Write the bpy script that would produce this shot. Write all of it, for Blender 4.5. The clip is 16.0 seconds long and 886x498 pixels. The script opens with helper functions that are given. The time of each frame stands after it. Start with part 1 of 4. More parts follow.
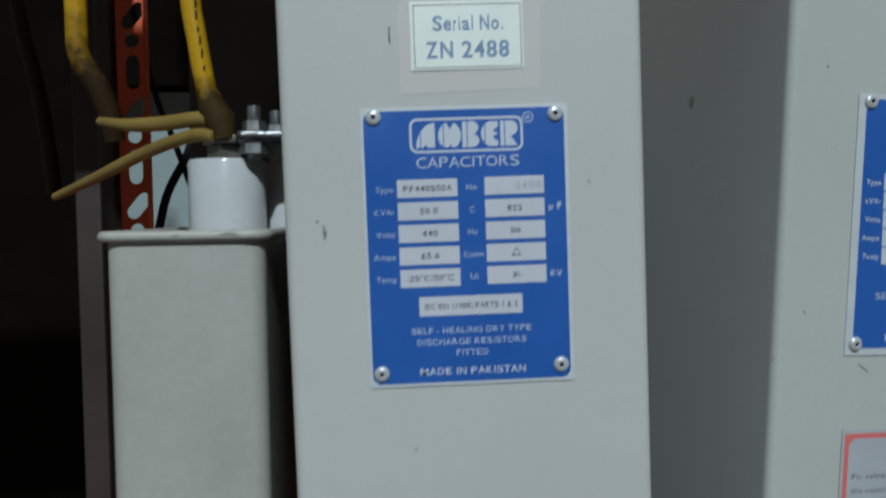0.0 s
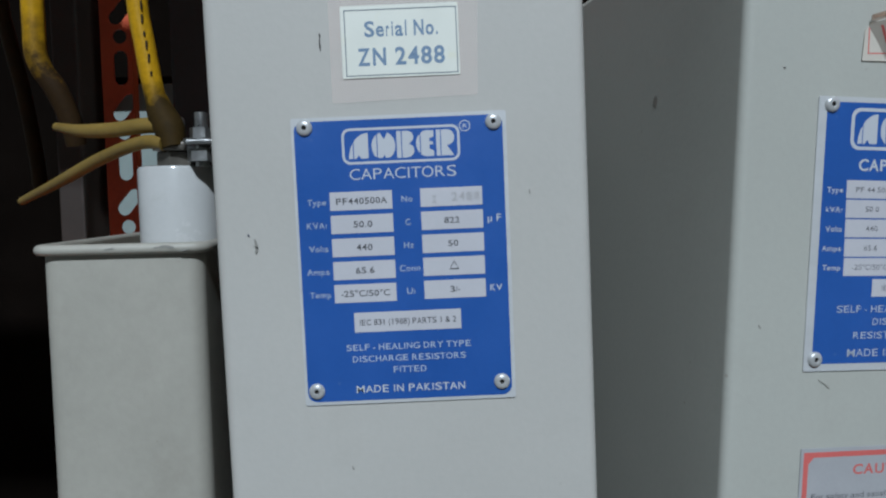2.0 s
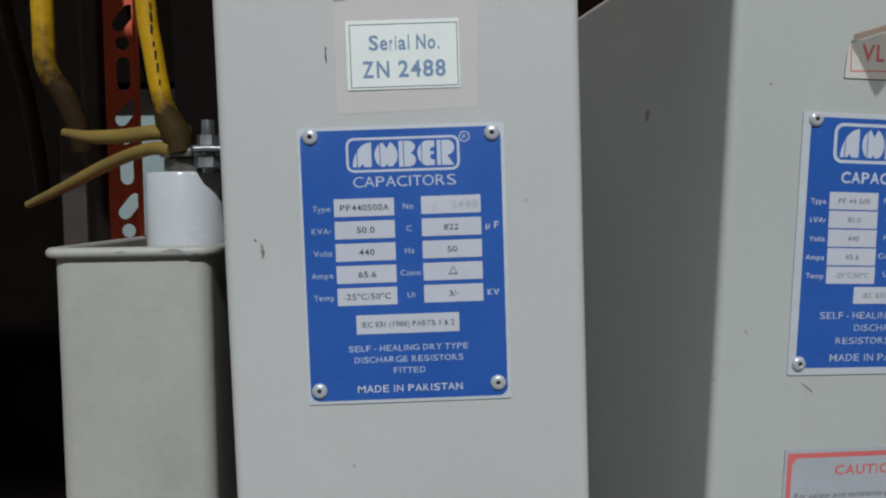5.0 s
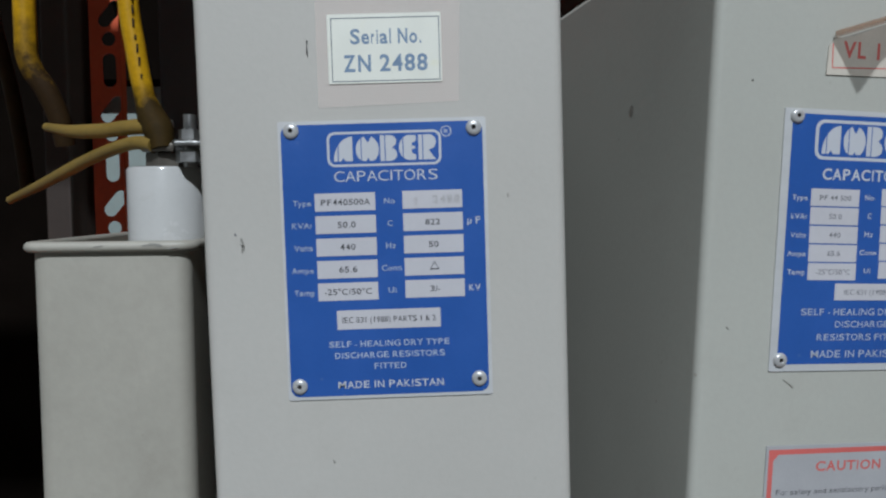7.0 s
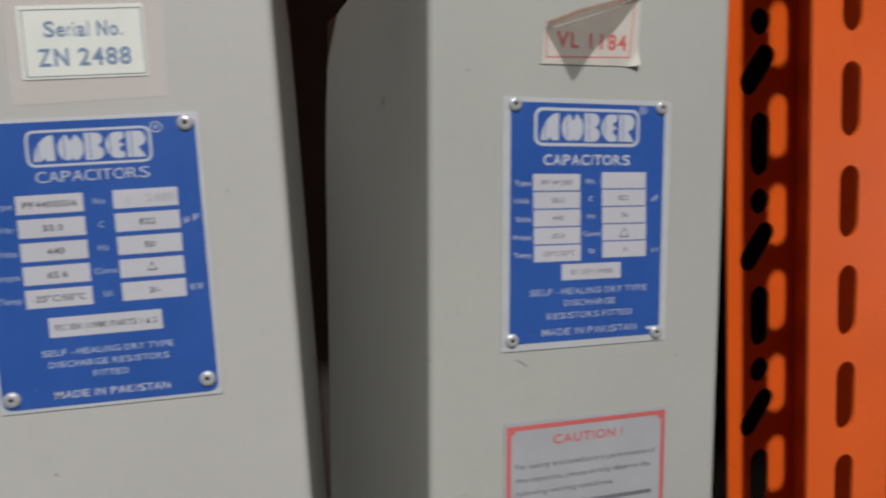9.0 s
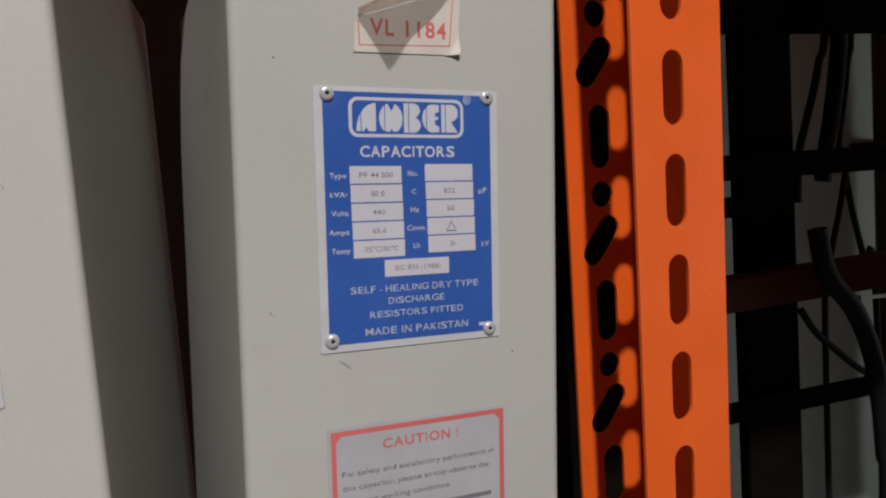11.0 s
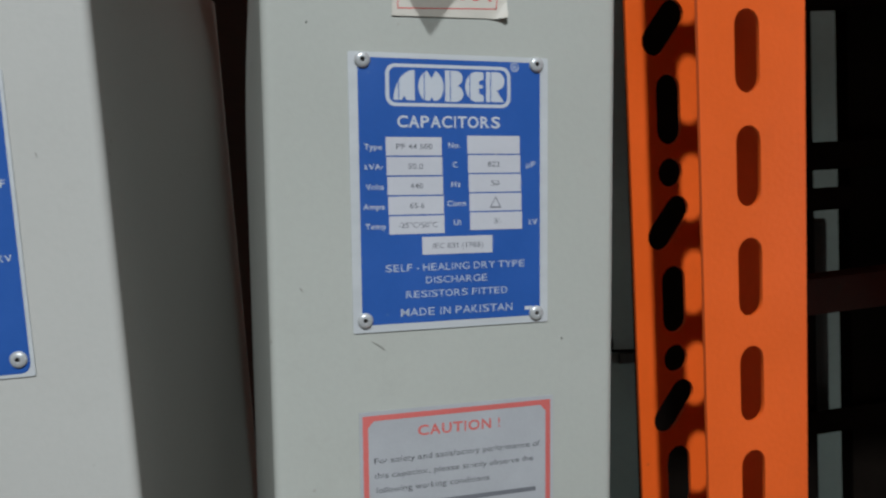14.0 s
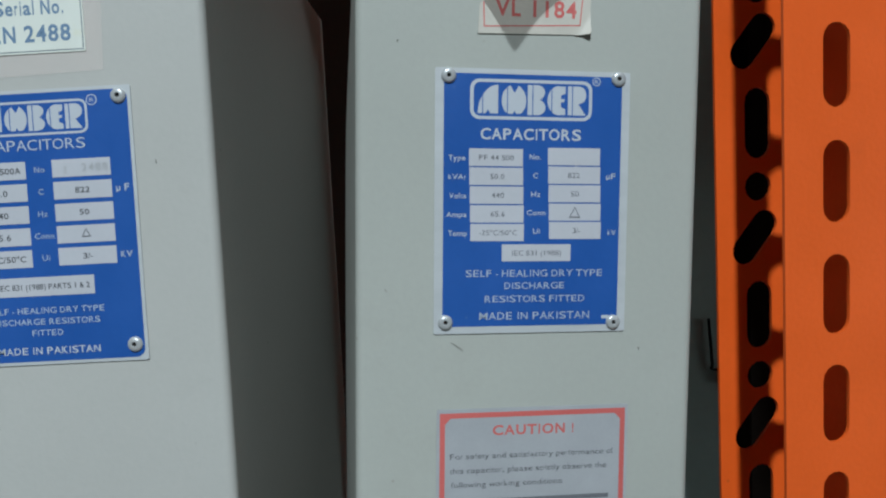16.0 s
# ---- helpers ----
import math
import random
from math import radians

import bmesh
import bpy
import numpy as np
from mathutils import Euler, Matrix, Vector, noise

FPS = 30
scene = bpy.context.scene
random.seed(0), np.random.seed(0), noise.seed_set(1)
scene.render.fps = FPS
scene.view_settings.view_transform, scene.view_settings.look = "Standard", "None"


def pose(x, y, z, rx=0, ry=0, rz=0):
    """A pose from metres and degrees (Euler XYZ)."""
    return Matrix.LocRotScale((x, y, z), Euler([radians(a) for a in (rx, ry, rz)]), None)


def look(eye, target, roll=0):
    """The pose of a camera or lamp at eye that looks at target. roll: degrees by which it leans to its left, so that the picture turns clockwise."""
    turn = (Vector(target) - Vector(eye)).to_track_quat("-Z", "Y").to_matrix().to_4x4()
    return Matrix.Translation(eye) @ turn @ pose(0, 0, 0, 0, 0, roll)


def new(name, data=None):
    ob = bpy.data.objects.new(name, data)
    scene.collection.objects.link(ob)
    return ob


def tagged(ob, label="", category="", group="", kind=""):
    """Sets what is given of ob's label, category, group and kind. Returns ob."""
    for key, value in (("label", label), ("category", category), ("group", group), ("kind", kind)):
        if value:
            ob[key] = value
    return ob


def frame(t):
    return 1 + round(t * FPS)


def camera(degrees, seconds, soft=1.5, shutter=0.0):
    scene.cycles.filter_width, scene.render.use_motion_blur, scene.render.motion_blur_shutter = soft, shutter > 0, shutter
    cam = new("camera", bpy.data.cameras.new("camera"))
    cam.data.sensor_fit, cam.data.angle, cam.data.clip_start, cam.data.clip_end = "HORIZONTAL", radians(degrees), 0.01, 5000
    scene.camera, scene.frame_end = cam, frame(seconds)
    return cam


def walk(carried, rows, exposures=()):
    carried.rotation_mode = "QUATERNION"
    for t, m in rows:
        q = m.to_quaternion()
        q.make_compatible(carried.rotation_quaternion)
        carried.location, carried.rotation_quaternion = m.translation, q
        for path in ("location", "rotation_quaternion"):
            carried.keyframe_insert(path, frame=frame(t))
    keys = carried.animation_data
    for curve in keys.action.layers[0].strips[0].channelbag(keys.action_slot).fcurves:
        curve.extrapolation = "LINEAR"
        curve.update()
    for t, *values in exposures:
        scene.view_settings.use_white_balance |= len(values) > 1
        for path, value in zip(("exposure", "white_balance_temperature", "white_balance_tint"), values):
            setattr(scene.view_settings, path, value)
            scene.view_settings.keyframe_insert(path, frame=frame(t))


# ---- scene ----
# Lens and path
cam = camera(61.23, 16.0, soft=2.2, shutter=0.5)
PATH = [
    (0, (0.01230, -0.24801, 1.21760), (0.02235, 0.00154, 1.20659), -0.81),
    (0.5, (0.02460, -0.23482, 1.22987), (0.03332, 0.01494, 1.22353), -0.99),
    (1, (0.03274, -0.22689, 1.22734), (0.03608, 0.02258, 1.21150), -0.52),
    (1.5, (0.03771, -0.23451, 1.22535), (0.04004, 0.01501, 1.21014), -1.12),
    (2, (0.04239, -0.23995, 1.22677), (0.04320, 0.00949, 1.21011), -1.19),
    (2.5, (0.03774, -0.24232, 1.22789), (0.04036, 0.00721, 1.21289), -0.81),
    (3, (0.03661, -0.25147, 1.22987), (0.03903, -0.00188, 1.21585), -0.68),
    (3.5, (0.03891, -0.25125, 1.22935), (0.04096, -0.00164, 1.21546), -0.58),
    (4, (0.04015, -0.24926, 1.22778), (0.04274, 0.00027, 1.21270), -0.71),
    (6.5, (0.04089, -0.24967, 1.22674), (0.04498, -0.00009, 1.21291), -0.45),
    (7, (0.04405, -0.24851, 1.22531), (0.04957, 0.00101, 1.21087), -0.48),
    (7.5, (0.05080, -0.24718, 1.22359), (0.05991, 0.00228, 1.20999), -0.73),
    (8, (0.05825, -0.24654, 1.22216), (0.07576, 0.00255, 1.21013), -1.09),
    (8.5, (0.07092, -0.24812, 1.22446), (0.09923, -0.00007, 1.21133), -1.53),
    (9, (0.10135, -0.25254, 1.22659), (0.14068, -0.00649, 1.20630), -2.43),
    (9.5, (0.12689, -0.25430, 1.22450), (0.17541, -0.00959, 1.20824), -3.04),
    (10, (0.14140, -0.25014, 1.22090), (0.19827, -0.00725, 1.20435), -3.80),
    (12.5, (0.14571, -0.25044, 1.21493), (0.20685, -0.00858, 1.19865), -3.44),
    (13, (0.15104, -0.24448, 1.21284), (0.20920, -0.00200, 1.19489), -3.34),
    (13.5, (0.15864, -0.23912, 1.20946), (0.20452, 0.00591, 1.19061), -3.73),
    (14, (0.16476, -0.23826, 1.20978), (0.19340, 0.00951, 1.19262), -2.94),
    (14.5, (0.16732, -0.24455, 1.21413), (0.18305, 0.00453, 1.19960), -2.28),
    (15, (0.17035, -0.24842, 1.21320), (0.17635, 0.00108, 1.19854), -2.16),
    (15.5, (0.17129, -0.25003, 1.20924), (0.16642, -0.00041, 1.19653), -1.76),
    (16, (0.17129, -0.25004, 1.20923), (0.16642, -0.00041, 1.19653), -1.76),
]
EXPOSURES = [(0.0, -0.15, 5950, 2), (0.5, -0.1, 6300, 5), (1.0, -0.1, 5550, 6), (2.0, -0.06, 6000, 7), (2.5, -0.06, 6000, 7), (3.0, -0.06, 6250, 9), (7.9, -0.06, 6400, 10), (8.5, -0.05, 6700, 12), (9.5, -0.05, 7200, 18), (10.2, 0.0, 7300, 21), (12.5, 0.0, 6850, 15), (14.0, 0.0, 6450, 8), (16.0, 0.0, 6050, 2)]
walk(cam, [(t, look(eye, target, roll)) for t, eye, target, roll in PATH], EXPOSURES)

# ---------------------------------------------------------------- light
world = bpy.data.worlds.new("world")
scene.world = world
world.use_nodes = True
world.node_tree.nodes["Background"].inputs[0].default_value = (0.9, 0.95, 1.0, 1)
world.node_tree.nodes["Background"].inputs[1].default_value = 0.01

lamp_data = bpy.data.lights.new("ceiling_lamp", "AREA")
lamp_data.shape, lamp_data.size, lamp_data.size_y = "RECTANGLE", 0.14, 0.12
lamp_data.energy, lamp_data.color = 112.0, (0.93, 1.0, 1.08)
lamp_data.spread = radians(150)
lamp = new("ceiling_lamp", lamp_data)
lamp.matrix_world = look((0.11, -2.80, 3.72), (0.14, 0.0, 1.2))
tagged(lamp, "white ceiling lamp above the rack aisle", "lamp")

# fill light with no known source, added for the right back wall
side_data = bpy.data.lights.new("wall_fill_lamp", "AREA")
side_data.shape, side_data.size, side_data.energy, side_data.color = "SQUARE", 0.3, 9.0, (0.90, 1.0, 0.98)
side = new("wall_fill_lamp", side_data)
side.matrix_world = look((2.75, 0.05, 1.0), (1.0, 0.85, 1.05))
tagged(side, "fill lamp added to brighten the back wall on the right", "lamp")

# ---------------------------------------------------------------- materials
def nodes_of(name):
    m = bpy.data.materials.new(name)
    m.use_nodes = True
    return m, m.node_tree.nodes, m.node_tree.links, m.node_tree.nodes["Principled BSDF"]


def noise_node(nt, links, coords, scale, detail=4.0, rough=0.55):
    n = nt.new("ShaderNodeTexNoise")
    n.inputs["Scale"].default_value, n.inputs["Detail"].default_value = scale, detail
    n.inputs["Roughness"].default_value = rough
    links.new(coords, n.inputs["Vector"])
    return n.outputs["Fac"]


def ramp_node(nt, links, fac, a, b, ca, cb):
    r = nt.new("ShaderNodeValToRGB")
    r.color_ramp.elements[0].position, r.color_ramp.elements[1].position = a, b
    r.color_ramp.elements[0].color, r.color_ramp.elements[1].color = (*ca, 1), (*cb, 1)
    links.new(fac, r.inputs[0])
    return r.outputs[0]


def mix_node(nt, links, fac, a, b, blend="MIX"):
    m = nt.new("ShaderNodeMix")
    m.data_type, m.blend_type = "RGBA", blend
    for sock, v in ((m.inputs[0], fac), (m.inputs[6], a), (m.inputs[7], b)):
        if isinstance(v, bpy.types.NodeSocket):
            links.new(v, sock)
        elif isinstance(v, (int, float)):
            sock.default_value = v
        else:
            sock.default_value = (*v, 1)
    return m.outputs[2]


# scales every base colour down to weaken light bounced between surfaces
ALBEDO_SCALE = 0.66


def surface(name, base, rough=0.5, metal=0.0, mottle=0.12, coarse=9.0, fine=160.0, bump=0.05, specks=0.0, grime=(0.2, 0.17, 0.13),
            grime_amount=0.0, stretch=(1, 1, 1), spec=0.5):
    """A paint, metal or plastic with cloudy variation, fine grain, relief and optional dirt, its colours scaled down
    evenly.
    """
    base, grime = tuple(v * ALBEDO_SCALE for v in base), tuple(v * ALBEDO_SCALE for v in grime)
    m, nt, links, bsdf = nodes_of(name)
    tc = nt.new("ShaderNodeTexCoord")
    mp = nt.new("ShaderNodeMapping")
    mp.inputs["Scale"].default_value = stretch
    links.new(tc.outputs["Object"], mp.inputs["Vector"])
    c = mp.outputs["Vector"]
    big, small = noise_node(nt, links, c, coarse, 5), noise_node(nt, links, c, fine, 3)
    dark = tuple(v * (1 - mottle) for v in base)
    light = tuple(min(1, v * (1 + mottle * 0.6)) for v in base)
    col = ramp_node(nt, links, big, 0.3, 0.7, dark, light)
    grain = ramp_node(nt, links, small, 0.3, 0.7, (1 - mottle * 0.5,) * 3, (1, 1, 1))
    col = mix_node(nt, links, 1.0, col, grain, "MULTIPLY")
    if grime_amount:
        patch = noise_node(nt, links, c, coarse * 2.3, 9, 0.7)
        mask = ramp_node(nt, links, patch, 0.56, 0.76, (0, 0, 0), (grime_amount,) * 3)
        col = mix_node(nt, links, mask, col, grime)
    if specks:
        v = nt.new("ShaderNodeTexVoronoi")
        v.inputs["Scale"].default_value = 95.0
        links.new(c, v.inputs["Vector"])
        dot = ramp_node(nt, links, v.outputs["Distance"], 0.045, 0.075, (specks,) * 3, (0, 0, 0))
        gate = ramp_node(nt, links, noise_node(nt, links, c, 31.0, 2), 0.56, 0.6, (0, 0, 0), (1, 1, 1))
        col = mix_node(nt, links, mix_node(nt, links, 1.0, dot, gate, "MULTIPLY"), col, grime)
    links.new(col, bsdf.inputs["Base Color"])
    bsdf.inputs["Metallic"].default_value = metal
    bsdf.inputs["Specular IOR Level"].default_value = spec
    rr = ramp_node(nt, links, big, 0.3, 0.7, (max(0.04, rough - 0.08),) * 3, (min(1, rough + 0.08),) * 3)
    links.new(rr, bsdf.inputs["Roughness"])
    if bump:
        b = nt.new("ShaderNodeBump")
        b.inputs["Strength"].default_value, b.inputs["Distance"].default_value = bump, 0.001
        links.new(small, b.inputs["Height"])
        links.new(b.outputs["Normal"], bsdf.inputs["Normal"])
    return m


def clear_tape():
    m, nt, links, bsdf = nodes_of("aged_clear_tape")
    bsdf.inputs["Base Color"].default_value = (0.92, 0.78, 0.72, 1)
    bsdf.inputs["Roughness"].default_value = 0.22
    tc = nt.new("ShaderNodeTexCoord")
    n = noise_node(nt, links, tc.outputs["Object"], 60.0, 4)
    links.new(ramp_node(nt, links, n, 0.3, 0.75, (0.06,) * 3, (0.15,) * 3), bsdf.inputs["Alpha"])
    return m


def thin_paper():
    """Thin brownish paper that lets some light through."""
    m, nt, links, bsdf = nodes_of("thin_peeled_paper")
    tc = nt.new("ShaderNodeTexCoord")
    n = noise_node(nt, links, tc.outputs["Object"], 180.0, 5)
    col = ramp_node(nt, links, n, 0.3, 0.7, (0.34, 0.20, 0.125), (0.48, 0.32, 0.22))
    links.new(col, bsdf.inputs["Base Color"])
    bsdf.inputs["Roughness"].default_value = 0.7
    tr = nt.new("ShaderNodeBsdfTranslucent")
    links.new(col, tr.inputs["Color"])
    clear = nt.new("ShaderNodeBsdfTransparent")
    mx, mx2 = nt.new("ShaderNodeMixShader"), nt.new("ShaderNodeMixShader")
    mx.inputs[0].default_value, mx2.inputs[0].default_value = 0.5, 0.62
    links.new(bsdf.outputs[0], mx.inputs[1])
    links.new(tr.outputs[0], mx.inputs[2])
    links.new(mx.outputs[0], mx2.inputs[1])
    links.new(clear.outputs[0], mx2.inputs[2])
    links.new(mx2.outputs[0], nt["Material Output"].inputs["Surface"])
    return m


def browning_sheath(name, clean, brown_end, z_clean, z_brown):
    """A yellow sheath that turns brown towards its lower end: dirt (near), painted shade (far)."""
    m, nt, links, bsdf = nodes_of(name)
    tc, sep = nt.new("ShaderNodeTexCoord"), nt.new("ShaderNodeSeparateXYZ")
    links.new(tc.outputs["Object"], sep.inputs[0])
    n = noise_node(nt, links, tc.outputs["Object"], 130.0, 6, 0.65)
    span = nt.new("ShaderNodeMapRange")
    for sock, v in (("From Min", z_clean), ("From Max", z_brown), ("To Min", -0.42), ("To Max", 0.62)):
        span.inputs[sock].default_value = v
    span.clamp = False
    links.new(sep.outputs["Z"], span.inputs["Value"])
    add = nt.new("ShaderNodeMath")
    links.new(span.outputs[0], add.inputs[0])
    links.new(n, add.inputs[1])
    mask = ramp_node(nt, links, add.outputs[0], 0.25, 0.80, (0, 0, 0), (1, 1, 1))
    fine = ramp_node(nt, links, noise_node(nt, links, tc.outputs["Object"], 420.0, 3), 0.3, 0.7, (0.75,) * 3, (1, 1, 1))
    links.new(mix_node(nt, links, 1.0, mix_node(nt, links, mask, clean, brown_end), fine, "MULTIPLY"), bsdf.inputs["Base Color"])
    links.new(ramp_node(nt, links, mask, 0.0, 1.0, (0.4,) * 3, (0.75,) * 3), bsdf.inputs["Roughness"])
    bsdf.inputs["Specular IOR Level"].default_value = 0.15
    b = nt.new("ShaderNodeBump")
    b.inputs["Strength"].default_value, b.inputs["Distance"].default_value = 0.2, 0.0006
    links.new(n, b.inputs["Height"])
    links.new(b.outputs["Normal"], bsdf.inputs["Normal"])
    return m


M = {
    # far cable: its fall into shade is put into the colour
    "soiled_far": browning_sheath("yellow_sheath_shaded_long", (0.42, 0.23, 0.006), (0.026, 0.013, 0.003), 1.330, 1.268),
    "soiled_near": browning_sheath("yellow_sheath_soiled_short", (0.42, 0.23, 0.006), (0.030, 0.017, 0.002), 1.280, 1.262),
    "flap": thin_paper(),
    "enamel": surface("cream_enamel", (0.62, 0.60, 0.55), 0.55, spec=0.14, mottle=0.06, coarse=7, fine=420, bump=0.07, specks=0.5, grime_amount=0.14, grime=(0.36, 0.33, 0.27)),
    "enamel_b": surface("grey_enamel", (0.555, 0.555, 0.495), 0.55, spec=0.14, mottle=0.06, coarse=7, fine=420, bump=0.07, specks=0.5, grime_amount=0.16, grime=(0.36, 0.33, 0.27)),
    "enamel_c": surface("dull_cream_enamel", (0.50, 0.475, 0.405), 0.55, mottle=0.12, coarse=14, fine=300, bump=0.12, specks=0.6, grime_amount=0.45, grime=(0.33, 0.30, 0.25)),
    "alu": surface("anodised_plate", (0.70, 0.71, 0.71), 0.42, 0.1, mottle=0.05, coarse=40, fine=700, bump=0.04, stretch=(1, 1, 6)),
    "panel": surface("bare_plate", (0.68, 0.67, 0.70), 0.40, 0.0, mottle=0.05, coarse=30, fine=600, bump=0.03),
    "blue": surface("blue_enamel", (0.028, 0.120, 0.45), 0.36, mottle=0.08, coarse=30, fine=500, bump=0.05, specks=0.25, grime=(0.2, 0.3, 0.5)),
    "print_white": surface("white_print", (0.66, 0.68, 0.72), 0.45, mottle=0.05, fine=900, bump=0.0),
    "print_pale": surface("thin_white_print", (0.50, 0.57, 0.70), 0.45, mottle=0.15, fine=900, bump=0.0),
    "print_black": surface("black_print", (0.09, 0.09, 0.10), 0.5, mottle=0.25, fine=1500, bump=0.0),
    "print_grey": surface("faded_print", (0.24, 0.24, 0.26), 0.5, mottle=0.35, fine=1500, bump=0.0),
    "emboss": surface("stamped_digits", (0.74, 0.73, 0.74), 0.35, 0.3, mottle=0.1, bump=0.0),
    "faint": surface("worn_grey", (0.38, 0.37, 0.33), 0.5, mottle=0.3, fine=1500, bump=0.0),
    "print_blue": surface("blue_print", (0.20, 0.31, 0.46), 0.5, mottle=0.15, fine=1200, bump=0.0),
    "tape_dirt": surface("dirt_at_tape_edge", (0.42, 0.39, 0.34), 0.6, mottle=0.3, fine=1500, bump=0.0),
    "print_slate": surface("slate_print", (0.13, 0.17, 0.21), 0.5, mottle=0.25, fine=1200, bump=0.0),
    "print_mid": surface("worn_white_print", (0.50, 0.55, 0.66), 0.45, mottle=0.12, fine=900, bump=0.0),
    "print_red": surface("red_print", (0.78, 0.17, 0.15), 0.5, mottle=0.15, fine=1200, bump=0.0),
    "steel": surface("zinc_steel", (0.50, 0.50, 0.49), 0.34, 0.9, mottle=0.2, coarse=90, fine=700, bump=0.1),
    "rivet": surface("rivet_aluminium", (0.70, 0.70, 0.69), 0.33, 0.3, mottle=0.1, coarse=300, fine=900, bump=0.05),
    "pit": surface("dark_pit", (0.05, 0.045, 0.04), 0.7, mottle=0.2, bump=0.0),
    "paper": surface("sticker_paper", (0.93, 0.94, 0.84), 0.42, mottle=0.03, coarse=60, fine=900, bump=0.03, grime_amount=0.35, grime=(0.92, 0.85, 0.48)),
    "paper_b": surface("old_sticker_paper", (0.74, 0.68, 0.58), 0.6, mottle=0.08, coarse=80, fine=900, bump=0.1, grime_amount=0.3, grime=(0.45, 0.36, 0.27)),
    "foil": surface("silver_label", (0.54, 0.54, 0.55), 0.45, 0.05, mottle=0.06, coarse=60, fine=900, bump=0.06),
    "tape": clear_tape(),
    "orange": surface("orange_paint", (1.0, 0.140, 0.015), 0.45, spec=0.3, mottle=0.08, coarse=18, fine=500, bump=0.12, specks=0.35, grime=(0.25, 0.06, 0.02), grime_amount=0.12),
    # rack red darkened in the base colour to hold the beam's shade
    "red_dark": surface("shaded_red_paint", (0.060, 0.011, 0.005), 0.75, spec=0.15, mottle=0.3, coarse=18, fine=300, bump=0.1, grime=(0.03, 0.02, 0.015), grime_amount=0.6),
    "red": surface("dusty_red_paint", (0.85, 0.125, 0.030), 0.55, mottle=0.2, coarse=18, fine=300, bump=0.1, grime=(0.16, 0.04, 0.02), grime_amount=0.4),
    # dark copy of the yellow with shade in it; also inks the print bars
    "yellow_grime": surface("dark_yellow_sheath", (0.048, 0.027, 0.006), 0.7, spec=0.2, mottle=0.35, coarse=60, fine=300, bump=0.2, grime=(0.03, 0.02, 0.01), grime_amount=0.8),
    "yellow_pale": surface("pale_yellow_sleeve", (0.30, 0.195, 0.038), 0.5, mottle=0.2, coarse=70, fine=300, bump=0.12, grime=(0.26, 0.19, 0.07), grime_amount=0.6),
    "porcelain": surface("white_porcelain", (0.66, 0.66, 0.64), 0.22, mottle=0.05, coarse=40, fine=500, bump=0.02, grime=(0.45, 0.42, 0.36), grime_amount=0.3),
    "black": surface("black_sheath", (0.012, 0.012, 0.012), 0.75, spec=0.08, mottle=0.3, coarse=20, fine=200, bump=0.05),
    # near-black base; on the added backing panels it stands in for shade
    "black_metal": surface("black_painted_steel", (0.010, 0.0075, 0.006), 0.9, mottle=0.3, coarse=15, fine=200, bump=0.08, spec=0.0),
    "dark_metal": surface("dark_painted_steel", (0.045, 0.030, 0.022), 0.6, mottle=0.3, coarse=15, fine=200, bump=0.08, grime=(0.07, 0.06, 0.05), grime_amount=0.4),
    "nut_metal": surface("tarnished_nut", (0.22, 0.20, 0.17), 0.45, 0.6, mottle=0.3, coarse=90, fine=500, bump=0.1),
    "grey_metal": surface("grey_steel", (0.06, 0.06, 0.06), 0.55, mottle=0.25, coarse=15, fine=200, bump=0.08),
    # pale so that the unseen walls and ceiling give bounced fill light
    "soot": surface("aged_white_plaster", (0.84, 0.84, 0.80), 0.9, mottle=0.3, coarse=3, fine=90, bump=0.2),
    "wall": surface("grey_wall_paint", (0.42, 0.50, 0.47), 0.85, mottle=0.12, coarse=3, fine=90, bump=0.2, grime=(0.28, 0.27, 0.25), grime_amount=0.4),
    "concrete": surface("concrete_floor", (0.36, 0.35, 0.33), 0.85, mottle=0.25, coarse=4, fine=60, bump=0.3, grime=(0.20, 0.18, 0.16), grime_amount=0.5),
}


# ---------------------------------------------------------------- building helpers
def thing(name, m, label, category, group="", kind=""):
    ob = new(name)
    ob.empty_display_size = 0.05
    ob.matrix_world = m
    return tagged(ob, label, category, group, kind)


def part(name, mesh, material, parent, label="", m=None):
    """A mesh (or bmesh) as one object under parent."""
    if isinstance(mesh, bmesh.types.BMesh):
        me = bpy.data.meshes.new(name)
        bmesh.ops.recalc_face_normals(mesh, faces=mesh.faces)
        mesh.to_mesh(me)
        mesh.free()
        mesh = me
    mesh.name = name
    for one in (material if isinstance(material, (list, tuple)) else [material]):
        mesh.materials.append(M[one])
    ob = new(name, mesh)
    if parent:
        ob.parent = parent
    if m is not None:
        ob.matrix_local = m
    return tagged(ob, label)


def smooth(me, angle=40):
    me.polygons.foreach_set("use_smooth", [True] * len(me.polygons))
    me.set_sharp_from_angle(angle=radians(angle))
    return me


def from_curve(data):
    ob = bpy.data.objects.new("outline", data)
    me = bpy.data.meshes.new_from_object(ob)
    bpy.data.objects.remove(ob)
    bpy.data.curves.remove(data)
    me.materials.clear()
    return me


FACE = Matrix(((1, 0, 0, 0), (0, 0, -1, 0), (0, 1, 0, 0), (0, 0, 0, 1)))  # drawing plane to upright plane facing -y


